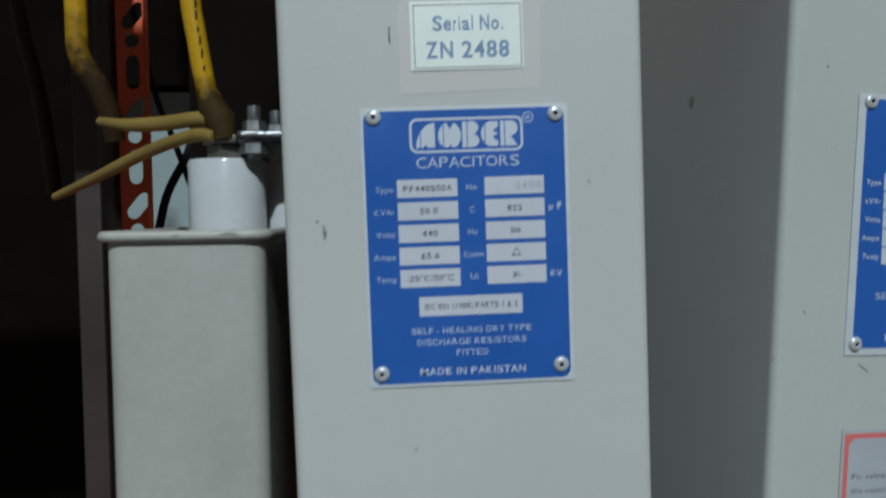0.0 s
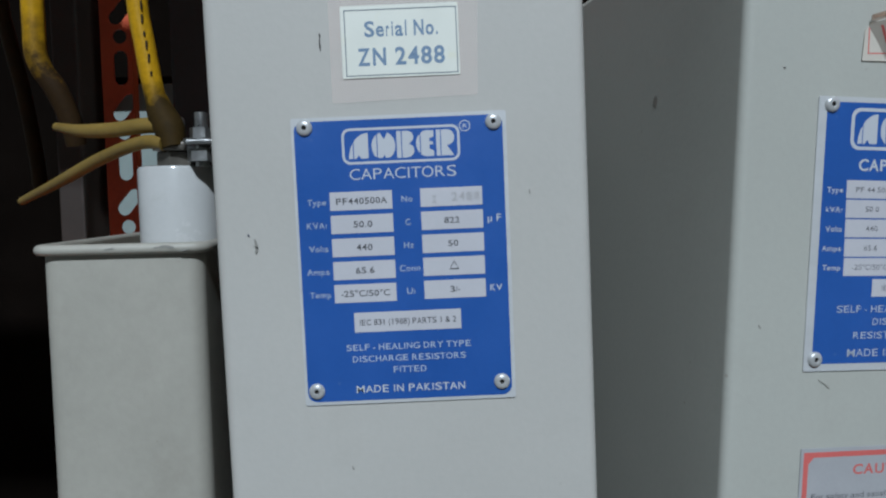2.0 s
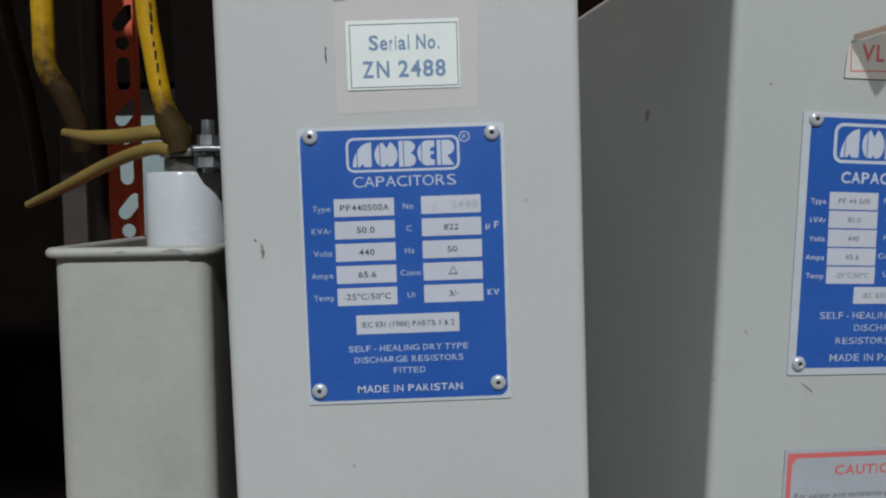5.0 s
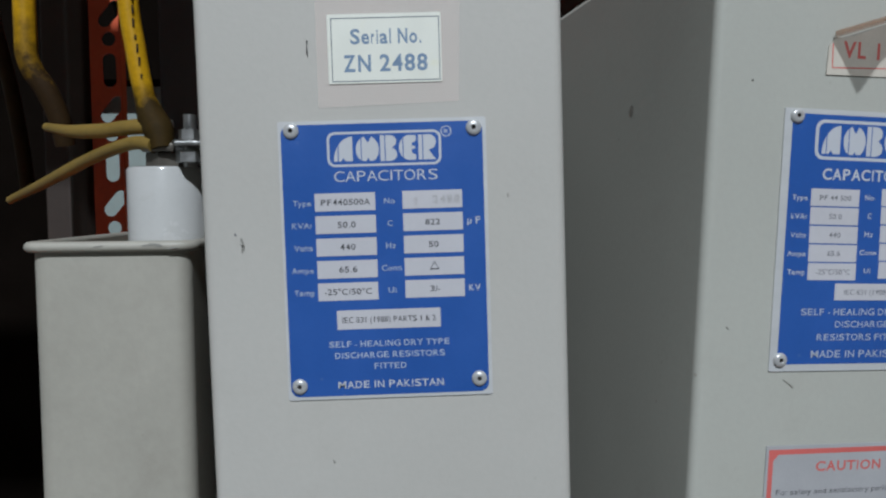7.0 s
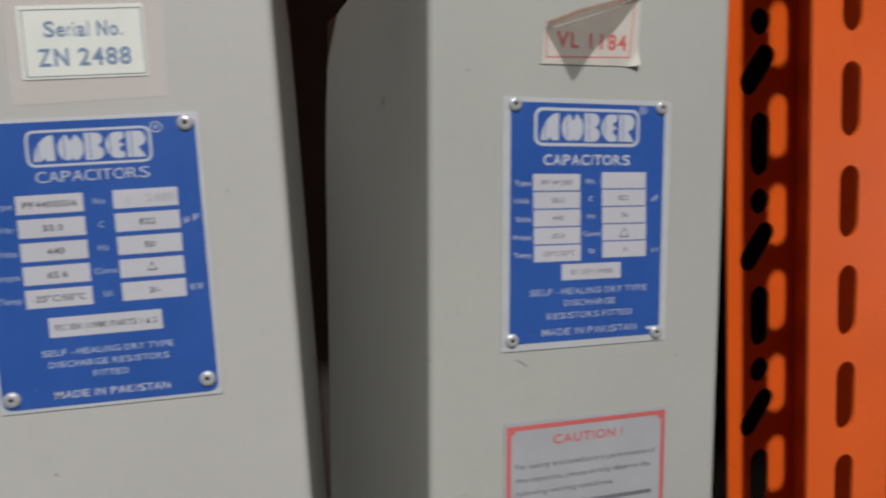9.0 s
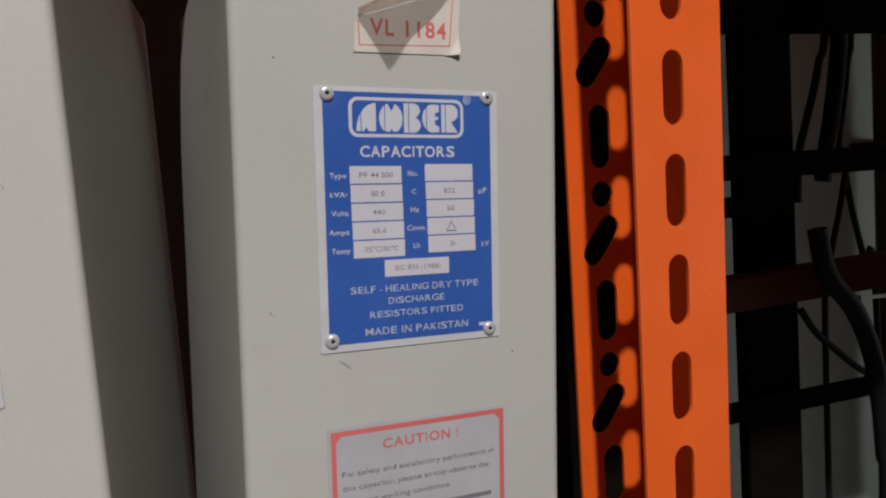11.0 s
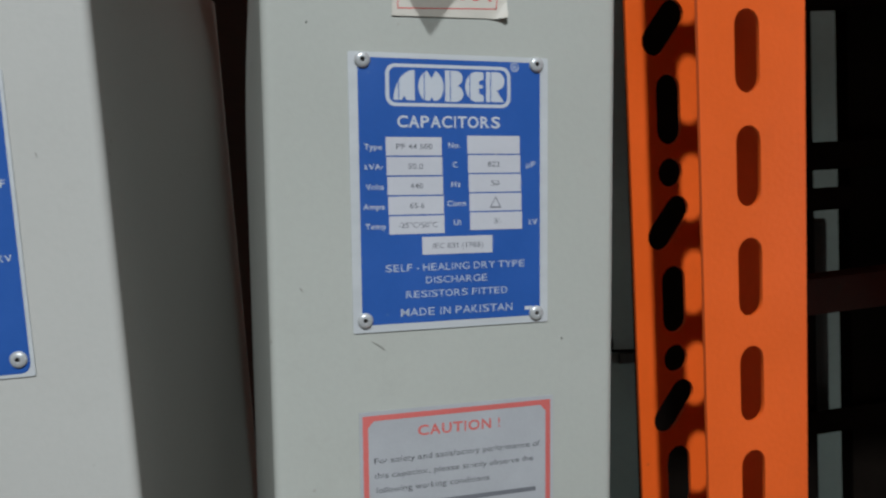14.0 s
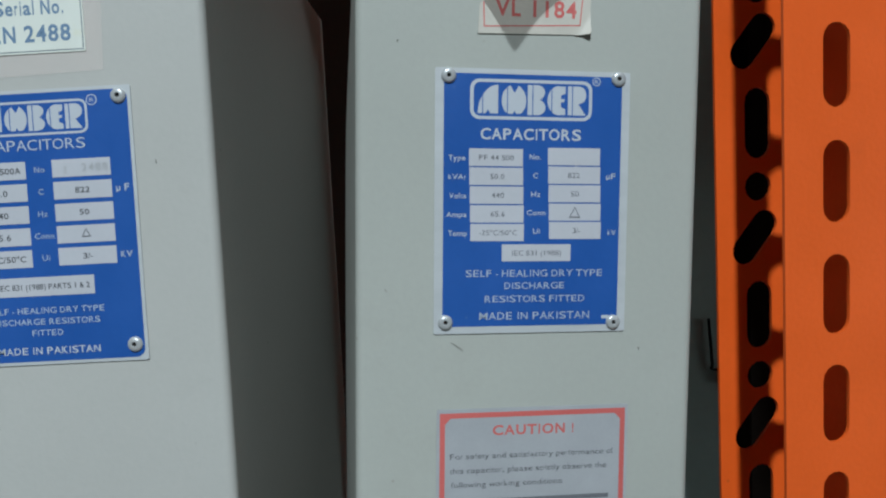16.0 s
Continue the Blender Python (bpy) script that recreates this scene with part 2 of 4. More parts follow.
def sheet(outlines, thick, front):
    """A flat upright sheet from closed outlines in (x, z); inner ones are holes. front: the y of its face."""
    cu = bpy.data.curves.new("outline", "CURVE")
    cu.dimensions, cu.fill_mode, cu.extrude = "2D", "BOTH", thick / 2
    for pts in outlines:
        sp = cu.splines.new("POLY")
        sp.points.add(len(pts) - 1)
        for p, (x, z) in zip(sp.points, pts):
            p.co = (x, z, 0, 1)
        sp.use_cyclic_u = True
    me = from_curve(cu)
    me.transform(Matrix.Translation((0, front + thick / 2, 0)) @ FACE)
    return me


def arc(cx, cz, r, a0, a1, n=6):
    return [(cx + r * math.cos(radians(a0 + (a1 - a0) * k / n)), cz + r * math.sin(radians(a0 + (a1 - a0) * k / n))) for k in range(n + 1)]


def rounded(x0, z0, x1, z1, r=0.0, n=5):
    if r <= 0:
        return [(x0, z0), (x1, z0), (x1, z1), (x0, z1)]
    return arc(x1 - r, z1 - r, r, 0, 90, n) + arc(x0 + r, z1 - r, r, 90, 180, n) + arc(x0 + r, z0 + r, r, 180, 270, n) + arc(x1 - r, z0 + r, r, 270, 360, n)


def slot(cx, cz, length, width, turn=90, n=7):
    """A stadium-shaped hole whose long axis leans by turn degrees from level."""
    r, h = width / 2, (length - width) / 2
    pts = arc(h, 0, r, -90, 90, n) + arc(-h, 0, r, 90, 270, n)
    c, s = math.cos(radians(turn)), math.sin(radians(turn))
    return [(cx + x * c - z * s, cz + x * s + z * c) for x, z in pts]


# advance and side bearing of each letter in a plain grotesque, in thousandths of its size
ADVANCE = {"ABEKPSVXY&": 667, "CDHNRUw": 722, "FTZ": 611, "GOQ": 778, "I -.!,/tf": 278, "J": 500, "M": 833, "m": 833, "W": 944, "ckrsvxyz": 500, "ijl": 222, "()": 333, "\u00b0": 400, "|": 260, "r": 333}
STRAIGHT, POINTED = "BDEFHIKLMNPRUbdhijklmnpru1\u00b5|", "AVWXYTvwxyt/7"
GLYPHS = {}


def glyph(ch, weight):
    """One letter: its points from 0 to 1 across and in font heights, and its faces."""
    if (ch, weight) not in GLYPHS:
        cu = bpy.data.curves.new("letter", "FONT")
        cu.body, cu.size, cu.offset, cu.resolution_u, cu.fill_mode = ch, 1.0, weight, 3, "FRONT"
        me = from_curve(cu)
        pts = [tuple(v.co) for v in me.vertices]
        lo, hi = min(p[0] for p in pts), max(p[0] for p in pts)
        GLYPHS[ch, weight] = [((p[0] - lo) / (hi - lo), p[1]) for p in pts], [tuple(p.vertices) for p in me.polygons]
        bpy.data.meshes.remove(me)
    return GLYPHS[ch, weight]


def words(text, x0, x1, z, height, front, weight=0.0, slant=0.0):
    """A line of lettering from x0 to x1 on the baseline z, with capitals of that height."""
    cap, pen, laid = 0.73, 0.0, []
    for ch in text:
        adv = next((a for keys, a in reversed(ADVANCE.items()) if ch in keys), 556)
        side = 75 if ch in STRAIGHT else 14 if ch in POINTED else 42
        side = {"1": 208, ".": 88, "!": 92, "I": 92, "-": 40}.get(ch, 67 if ch in "ijl" else side)
        if ch != " ":
            laid.append((ch, pen + side, pen + adv - side))
        pen += adv
    left, right = laid[0][1], laid[-1][2]
    k = (x1 - x0) / (right - left)
    verts, faces = [], []
    for ch, a, b in laid:
        pts, polys = glyph(ch, weight)
        n = len(verts)
        for u, v in pts:
            h = v * height / cap
            verts.append((x0 + (a - left + (b - a) * u) * k + slant * h, front, z + h))
        faces += [tuple(n + i for i in p) for p in polys]
    me = bpy.data.meshes.new("line")
    me.from_pydata(verts, [], faces)
    return me


def lathe(profile, n=28):
    """A turned solid about z from (radius, height) pairs, bottom to top."""
    bm = bmesh.new()
    rings = []
    for r, h in profile:
        if r < 1e-6:
            rings.append([bm.verts.new((0, 0, h))])
        else:
            rings.append([bm.verts.new((r * math.cos(2 * math.pi * k / n), r * math.sin(2 * math.pi * k / n), h)) for k in range(n)])
    for a, b in zip(rings, rings[1:]):
        for k in range(n):
            q = (k + 1) % n
            vs = [a[k % len(a)], a[q % len(a)], b[q % len(b)], b[k % len(b)]]
            vs = list(dict.fromkeys(vs))
            if len(vs) > 2:
                bm.faces.new(vs)
    bmesh.ops.recalc_face_normals(bm, faces=bm.faces)
    me = bpy.data.meshes.new("turned")
    bm.to_mesh(me)
    bm.free()
    return smooth(me, 35)


def glide(points, steps=8):
    """Points on a smooth line through the given ones."""
    p = [Vector(q) for q in points]
    p = [2 * p[0] - p[1], *p, 2 * p[-1] - p[-2]]
    out = []
    for a, b, c, d in zip(p, p[1:], p[2:], p[3:]):
        for k in range(steps):
            t = k / steps
            out.append(0.5 * (2 * b + (c - a) * t + (2 * a - 5 * b + 4 * c - d) * t * t + (3 * b - a - 3 * c + d) * t**3))
    return [*out, p[-2]]


def tube(points, radius, taper=(), sides=4, steps=8):
    cu = bpy.data.curves.new("line", "CURVE")
    cu.dimensions, cu.bevel_depth, cu.bevel_resolution, cu.use_fill_caps = "3D", radius, sides, True
    pts = glide(points, steps)
    sp = cu.splines.new("POLY")
    sp.points.add(len(pts) - 1)
    for k, (p, q) in enumerate(zip(sp.points, pts)):
        p.co = (*q, 1)
        if taper:
            s = k / (len(pts) - 1) * (len(taper) - 1)
            i = min(int(s), len(taper) - 2)
            p.radius = taper[i] + (taper[i + 1] - taper[i]) * (s - i)
    return smooth(from_curve(cu), 50)


def block(x0, y0, z0, x1, y1, z1, bevel=0.0, segments=2):
    bm = bmesh.new()
    bmesh.ops.create_cube(bm, size=1.0)
    for v in bm.verts:
        v.co = Vector(((x0 + x1) / 2 + v.co.x * (x1 - x0), (y0 + y1) / 2 + v.co.y * (y1 - y0), (z0 + z1) / 2 + v.co.z * (z1 - z0)))
    if bevel:
        bmesh.ops.bevel(bm, geom=bm.edges[:], offset=bevel, segments=segments, profile=0.5, affect="EDGES")
    return bm


def housing(w, d, z0, z1, r, left, right, zc, half, dent=0.00015, pinch=0.0):
    """A sheet-metal case, front at y = 0: rounded upright corners, sides bulged by left and right metres about height zc."""
    side = 12
    loop = []
    hw, lap = w / 2, 0.0006
    flat = lambda a, b, n: [a, a + lap, *[a + (b - a) * k / n for k in range(1, n)], b - lap, b]  # noqa: E731
    for v in flat(r, w - r, 16):
        loop.append((v - hw, 0.0, "f"))
    loop += [(hw - r + r * math.sin(radians(a)), r - r * math.cos(radians(a)), "r") for a in (18, 36, 54, 72)]
    for v in flat(r, d - r, side):
        loop.append((hw, v, "r"))
    loop += [(hw - r + r * math.cos(radians(a)), d - r + r * math.sin(radians(a)), "r") for a in (30, 60)]
    for k in range(9):
        loop.append((hw - r - (w - 2 * r) * k / 8, d, "b"))
    loop += [(-hw + r - r * math.sin(radians(a)), d - r + r * math.cos(radians(a)), "l") for a in (30, 60)]
    for v in flat(r, d - r, side):
        loop.append((-hw, d - v, "l"))
    loop += [(-hw + r - r * math.cos(radians(a)), r - r * math.sin(radians(a)), "l") for a in (18, 36, 54, 72)]
    levels = [(z0, 0.004), (z0 + 0.0015, 0.0015), (z0 + 0.004, 0.0)]
    levels += [(z0 + 0.004 + (z1 - z0 - 0.008) * k / 40, 0.0) for k in range(1, 40)]
    levels += [(z1 - 0.004, 0.0), (z1 - 0.0015, 0.0015), (z1, 0.004)]
    bm = bmesh.new()
    rings = []
    for z, inset in levels:
        ring = []
        v = max(-1, min(1, (z - zc) / half))
        for x, y, tag in loop:
            u = max(-1, min(1, (y - d / 2) / (d / 2)))
            swell = (1 - u * u) * (1 - v * v)
            sx = (-left if tag == "l" else right if tag == "r" else 0) * swell
            sx += pinch * max(0.0, (z - 0.015) / (z1 - 0.015)) ** 2 * min(1, y / d * 1.1) if tag == "l" else 0
            wob = dent * noise.noise(Vector((x * 22, y * 22, z * 22 + 7.3)))
            k = 1 - inset / hw
            q = d / 2 + (y - d / 2) * (1 - inset / (d / 2))
            ring.append(bm.verts.new((x * k + sx, q + (wob if tag == "f" and 1e-9 > y else 0), z)))
        rings.append(ring)
    n = len(loop)
    for a, b in zip(rings, rings[1:]):
        for k in range(n):
            bm.faces.new((a[k], a[(k + 1) % n], b[(k + 1) % n], b[k]))
    bm.faces.new(rings[-1])
    bm.faces.new(rings[0][::-1])
    me = bpy.data.meshes.new("housing")
    bm.to_mesh(me)
    bm.free()
    return smooth(me, 30)


def collar(pts, thick, z0, z1):
    """An upright wall along a closed outline in (x, y), open above and below."""
    cx, cy = sum(p[0] for p in pts) / len(pts), sum(p[1] for p in pts) / len(pts)
    bm = bmesh.new()
    rings = []
    for grow, z in ((0, z0), (0, z1), (-thick, z1), (-thick, z0)):
        rings.append([bm.verts.new((x + math.copysign(grow, x - cx), y + math.copysign(grow, y - cy), z)) for x, y in pts])
    for a, b in zip(rings, rings[1:] + rings[:1]):
        for k in range(len(pts)):
            bm.faces.new((a[k], a[k - 1], b[k - 1], b[k]))
    return bm


def smooth_bm(bm, angle=35):
    bmesh.ops.recalc_face_normals(bm, faces=bm.faces)
    me = bpy.data.meshes.new("shell")
    bm.to_mesh(me)
    bm.free()
    return smooth(me, angle)


def rivet_mesh():
    prof = [(0.0026, 0.0), (0.0026, 0.0003), (0.0023, 0.0008), (0.0017, 0.00115), (0.0009, 0.0012), (0.0007, 0.0010), (0.00065, 0.0002), (0.0, 0.0002)]
    me = lathe(prof, 24)
    for p in me.polygons:
        c = p.center
        if math.hypot(c.x, c.y) < 0.00068:
            p.material_index = 1
    return me


MM = 0.001


# ---------------------------------------------------------------- nameplates and labels
def mark_shapes(x0, z0, x1, z1):
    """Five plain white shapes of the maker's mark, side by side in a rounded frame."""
    bow = lambda cx, cz, rx, rz, a0, a1, n=9: [(cx + rx * math.cos(radians(a0 + (a1 - a0) * k / n)), cz + rz * math.sin(radians(a0 + (a1 - a0) * k / n))) for k in range(n + 1)]  # noqa: E731
    sail = [(0.186, 0.98)] + bow(0.186, 0.0, 0.186, 0.98, 96, 176) + [(0.0, 0.03), (0.07, 0.03), (0.095, 0.16), (0.115, 0.03), (0.186, 0.03)]
    heart = [(0.336, 0.72), (0.296, 0.97)] + bow(0.330, 0.47, 0.113, 0.52, 122, 236) + [(0.318, 0.02), (0.336, 0.14), (0.352, 0.02)] + bow(0.330, 0.47, 0.113, 0.52, -56, 58) + [(0.372, 0.97)]
    pair = [(0.455, 0.0), (0.545, 0.0)] + bow(0.545, 0.26, 0.076, 0.26, -80, 76) + [(0.592, 0.52)] + bow(0.545, 0.76, 0.070, 0.24, -66, 85) + [(0.455, 1.0)]
    moon = [(0.805, 0.03), (0.805, 0.22), (0.764, 0.29), (0.764, 0.45), (0.796, 0.45), (0.796, 0.56), (0.764, 0.56), (0.764, 0.68), (0.805, 0.74), (0.805, 0.97), (0.755, 0.98)] + bow(0.745, 0.5, 0.108, 0.49, 95, 265) + [(0.755, 0.02)]
    flag = [(0.828, 0.02), (0.995, 0.02), (0.928, 0.40)] + bow(0.930, 0.70, 0.070, 0.29, -70, 88) + [(0.828, 0.99)]
    w, h = x1 - x0, z1 - z0
    return [[(x0 + u * w, z0 + v * h) for u, v in shape] for shape in (sail, heart, pair, moon, flag)], [x0 + u * w for u in (0.045, 0.270, 0.502, 0.678, 0.870)]


def panel_part(plate, box, text, span, front, ink, name="data_panel", height=2.0, weight=0.0):
    x0, z0, x1, z1 = (v * MM for v in box)
    part(name, sheet([rounded(x0, z0, x1, z1)], 0.00008, front - 0.00008), "panel", plate)
    if text:
        mid = (box[1] + box[3]) / 2 - height / 2
        part("lettering", words(text, span[0] * MM, span[1] * MM, mid * MM, height * MM, front - 0.00013, weight), ink, plate)


def triangle_part(plate, cx, cz, size, front, ink):
    s, t = size * MM, 0.11
    tri = lambda k: [(cx * MM + k * s * x, cz * MM + k * s * z) for x, z in ((-0.5, -0.42), (0.5, -0.42), (0.0, 0.5))]  # noqa: E731
    part("symbol", sheet([tri(1), tri(1 - 2.6 * t)], 0.00004, front - 0.00013), ink, plate)


def line_part(plate, text, x0, x1, z, h, front, ink="print_white", weight=0.008, name="lettering", slant=0.0):
    part(name, words(text, x0 * MM, x1 * MM, z * MM, h * MM, front, weight, slant), ink, plate)


def nameplate_a(unit):
    t = 0.0004
    plate = part("nameplate", sheet([rounded(-0.0340, -0.0473, 0.0343, 0.0452, 0.0008)], t, -t - 0.0001), "alu", unit, "aluminium nameplate with blue enamel")
    f = -t - 0.0001
    part("blue_field", sheet([rounded(-0.0331, -0.0462, 0.0331, 0.0440, 0.003)], 0.00005, f - 0.00005), "blue", plate)
    f -= 0.00005
    shapes, cuts = mark_shapes(-0.0160, 0.0315, 0.0177, 0.0400)
    part("frame_line", sheet([rounded(-0.0181, 0.0300, 0.0194, 0.0414, 0.0026), rounded(-0.0173, 0.0308, 0.0186, 0.0406, 0.0019)], 0.00004, f - 0.00004), "print_white", plate)
    for s in shapes:
        part("mark", sheet([s], 0.00004, f - 0.00004), "print_white", plate)
    for x in cuts:
        part("mark_line", sheet([rounded(x - 0.00015, 0.0315, x + 0.00015, 0.0400)], 0.00003, f - 0.00008), "blue", plate)
    part("ring", sheet([arc(0.0211, 0.0408, 0.0018, 0, 345, 20), arc(0.0211, 0.0408, 0.0015, 0, 345, 20)], 0.00004, f - 0.00004), "print_white", plate)
    g = f - 0.00006
    line_part(plate, "R", 20.5, 21.8, 40.1, 1.4, g)
    line_part(plate, "CAPACITORS", -16.1, 18.0, 25.1, 3.7, g, weight=-0.006)
    rows_l = [("Type", "PF440500A", (-20.8, -4.6)), ("KVAr", "50.0", (-15.6, -9.6)), ("Volts", "440", (-15.0, -9.9)), ("Amps", "65.6", (-15.6, -9.6)), ("Temp", "-25\u00b0C/50\u00b0C", (-20.6, -5.0))]
    rows_r = [("No", "", None), ("C", "822", (13.4, 18.3)), ("Hz", "50", (14.3, 17.6)), ("Conn", "", None), ("Ui", "3/-", (14.4, 17.6))]
    for k, (a, val, span) in enumerate(rows_l):
        top = 21.45 - 7.42 * k
        panel_part(plate, (-22.8, top - 5.9, -2.9, top), val, span, f, "print_black", height=2.1, weight=0.012)
        wide = {"Type": 6.0, "KVAr": 6.5, "Volts": 6.2, "Amps": 7.2, "Temp": 6.7}[a]
        line_part(plate, a, -24.0 - wide, -24.0, top - 4.0, 2.0, g, "print_pale")
    for k, (a, val, span) in enumerate(rows_r):
        top = 21.55 - 7.4 * k
        panel_part(plate, (6.1, top - 5.9, 25.85, top), val, span, f, "print_black", height=2.0, weight=0.012)
        wide = {"No": 3.5, "C": 1.7, "Hz": 3.2, "Conn": 6.6, "Ui": 2.6}[a]
        line_part(plate, a, 1.8 - wide / 2, 1.8 + wide / 2, top - 4.0, 2.0, g, "print_pale")
    line_part(plate, "Z", 9.8, 11.2, 17.0, 2.2, f - 0.00013, "emboss", 0.03)
    line_part(plate, "2488", 16.0, 25.0, 17.4, 2.6, f - 0.00013, "emboss", 0.03)
    triangle_part(plate, 16.0, -3.4, 3.2, f, "print_black")
    line_part(plate, "\u00b5 F", 27.3, 31.7, 10.2, 2.4, g)
    line_part(plate, "KV", 27.3, 31.2, -12.1, 2.2, g)
    panel_part(plate, (-16.9, -23.9, 17.5, -17.5), "IEC 831 (1988) PARTS 1 & 2", (-15.2, 15.9), f, "print_black", height=2.0, weight=0.006)
    line_part(plate, "SELF - HEALING DRY TYPE", -19.9, 20.2, -29.8, 2.1, g, "print_pale")
    line_part(plate, "DISCHARGE RESISTORS", -18.0, 18.6, -33.6, 2.1, g, "print_pale")
    line_part(plate, "FITTED", -5.0, 5.6, -37.4, 2.1, g, "print_pale")
    line_part(plate, "MADE IN PAKISTAN", -17.3, 17.9, -43.7, 2.5, g)
    for x, z in ((-29.7, 42.1), (30.2, 41.7), (-30.1, -42.6), (29.9, -41.8)):
        part("rivet", RIVET.copy(), ["rivet", "pit"], plate, m=Matrix.Translation((x * MM, f, z * MM)) @ Matrix.Rotation(radians(90), 4, "X"))
    return plate


def nameplate_b(unit):
    t = 0.0004
    plate = part("nameplate", sheet([rounded(-0.0342, -0.0460, 0.0344, 0.0447, 0.0006)], t, -t - 0.0001), "alu", unit, "aluminium nameplate with blue enamel")
    f = -t - 0.0001
    part("blue_field", sheet([rounded(-0.0312, -0.0435, 0.0315, 0.0430, 0.0004)], 0.00005, f - 0.00005), "blue", plate)
    f -= 0.00005
    part("frame_line", sheet([rounded(-0.0222, 0.0277, 0.0207, 0.0413, 0.0032), rounded(-0.0210, 0.0288, 0.0196, 0.0402, 0.0023)], 0.00004, f - 0.00004), "print_white", plate)
    shapes, cuts = mark_shapes(-0.0196, 0.0294, 0.0186, 0.0396)
    for s in shapes:
        part("mark", sheet([s], 0.00004, f - 0.00004), "print_white", plate)
    for x in cuts:
        part("mark_line", sheet([rounded(x - 0.00015, 0.0294, x + 0.00015, 0.0396)], 0.00003, f - 0.00008), "blue", plate)
    part("ring", sheet([arc(0.0222, 0.0413, 0.0015, 0, 345, 20), arc(0.0222, 0.0413, 0.0012, 0, 345, 20)], 0.00004, f - 0.00004), "print_white", plate)
    g = f - 0.00006
    line_part(plate, "R", 21.6, 22.9, 40.6, 1.4, g)
    line_part(plate, "CAPACITORS", -18.5, 17.0, 21.0, 3.9, g, weight=0.02)
    rows_l = [("Type", "PF 44 500", (-19.0, -6.8)), ("kVAr", "50.0", (-15.2, -10.2)), ("Volts", "440", (-14.8, -10.4)), ("Amps", "65.6", (-15.2, -10.2)), ("Temp", "-25\u00b0C/50\u00b0C", (-19.2, -6.0))]
    rows_r = [("No.", "", None), ("C", "822", (12.3, 16.6)), ("Hz", "50", (13.2, 16.2)), ("Conn", "", None), ("Ui", "3/-", (13.8, 16.4))]
    for k, (a, val, span) in enumerate(rows_l):
        top, sh = 17.8 - 6.43 * k, 0.17 * k
        panel_part(plate, (-22.4 + sh, top - 5.95, -3.6 + sh, top), val, span and (span[0] + sh, span[1] + sh), f, "print_grey", height=1.9, weight=0.004)
        wide = {"Type": 5.9, "kVAr": 6.0, "Volts": 6.0, "Amps": 7.0, "Temp": 6.6}[a]
        line_part(plate, a, -23.6 + sh - wide, -23.6 + sh, top - 4.1, 1.9, g)
    for k, (a, val, span) in enumerate(rows_r):
        top, sh = 18.4 - 6.4 * k, 0.2 * k
        panel_part(plate, (5.3 + sh, top - 5.95, 24.0 + sh, top), val, span and (span[0] + sh, span[1] + sh), f, "print_grey", height=1.9, weight=0.004)
        wide = {"No.": 4.1, "C": 1.7, "Hz": 3.2, "Conn": 6.6, "Ui": 2.5}[a]
        line_part(plate, a, 0.8 + sh - wide / 2, 0.8 + sh + wide / 2, top - 4.1, 1.9, g)
    line_part(plate, "|", 15.0, 15.5, 12.6, 2.0, f - 0.00013, "emboss", 0.02)
    triangle_part(plate, 15.2, -4.0, 4.3, f, "print_grey")
    line_part(plate, "\u00b5F", 26.4, 29.7, 7.8, 2.1, g)
    line_part(plate, "kV", 27.4, 30.4, -11.8, 2.0, g)
    panel_part(plate, (-10.6, -20.9, 14.0, -15.0), "IEC 831 (1988)", (-7.0, 10.6), f, "print_grey", height=1.9, weight=0.0)
    line_part(plate, "SELF - HEALING DRY TYPE", -23.2, 25.7, -26.2, 2.5, g, "print_mid", 0.004)
    line_part(plate, "DISCHARGE", -9.5, 12.0, -30.5, 2.4, g, "print_mid", 0.004)
    line_part(plate, "RESISTORS FITTED", -16.4, 19.3, -35.1, 2.4, g, "print_mid", 0.004)
    line_part(plate, "MADE IN PAKISTAN", -18.3, 21.2, -41.2, 2.7, g, "print_mid", 0.004)
    part("print_bar", sheet([rounded(0.0258, -0.0414, 0.0286, -0.0402)], 0.00004, f - 0.00004), "print_white", plate)
    for x, z in ((-29.6, 42.1), (30.1, 42.4), (-30.2, -41.9), (30.0, -42.7)):
        part("rivet", RIVET.copy(), ["rivet", "pit"], plate, m=Matrix.Translation((x * MM, f, z * MM)) @ Matrix.Rotation(radians(90), 4, "X"))
    return plate


def scuff(unit, pts, width, material="pit", y=-0.00028):
    """A thin worn mark on a painted face, as a ribbon through (x, z) in millimetres."""
    rnd = random.Random(round(pts[0][0] * 10 + pts[0][1]))
    left, right = [], []
    line = [(p.x, p.z) for p in glide([(x, 0, z) for x, z in pts], 4)]
    for k, (x, z) in enumerate(line):
        w = width * (0.35 + rnd.random()) * (0.4 if k in (0, len(line) - 1) else 1)
        a, b = line[max(0, k - 1)], line[min(len(line) - 1, k + 1)]
        d = math.hypot(b[0] - a[0], b[1] - a[1]) or 1
        nx, nz = -(b[1] - a[1]) / d, (b[0] - a[0]) / d
        left.append(((x + nx * w / 2) * MM, (z + nz * w / 2) * MM))
        right.append(((x - nx * w / 2) * MM, (z - nz * w / 2) * MM))
    part("scuff", sheet([left + right[::-1]], 0.0003, y), material, unit, "dark scuff mark in the paint")


RIVET = rivet_mesh()

# ---------------------------------------------------------------- the place
floor = part("floor", block(-3.0, -5.0, -0.1, 3.2, 1.0, 0.0), "concrete", None)
tagged(floor, "grey concrete floor of the switch room", "floor", kind="structure")
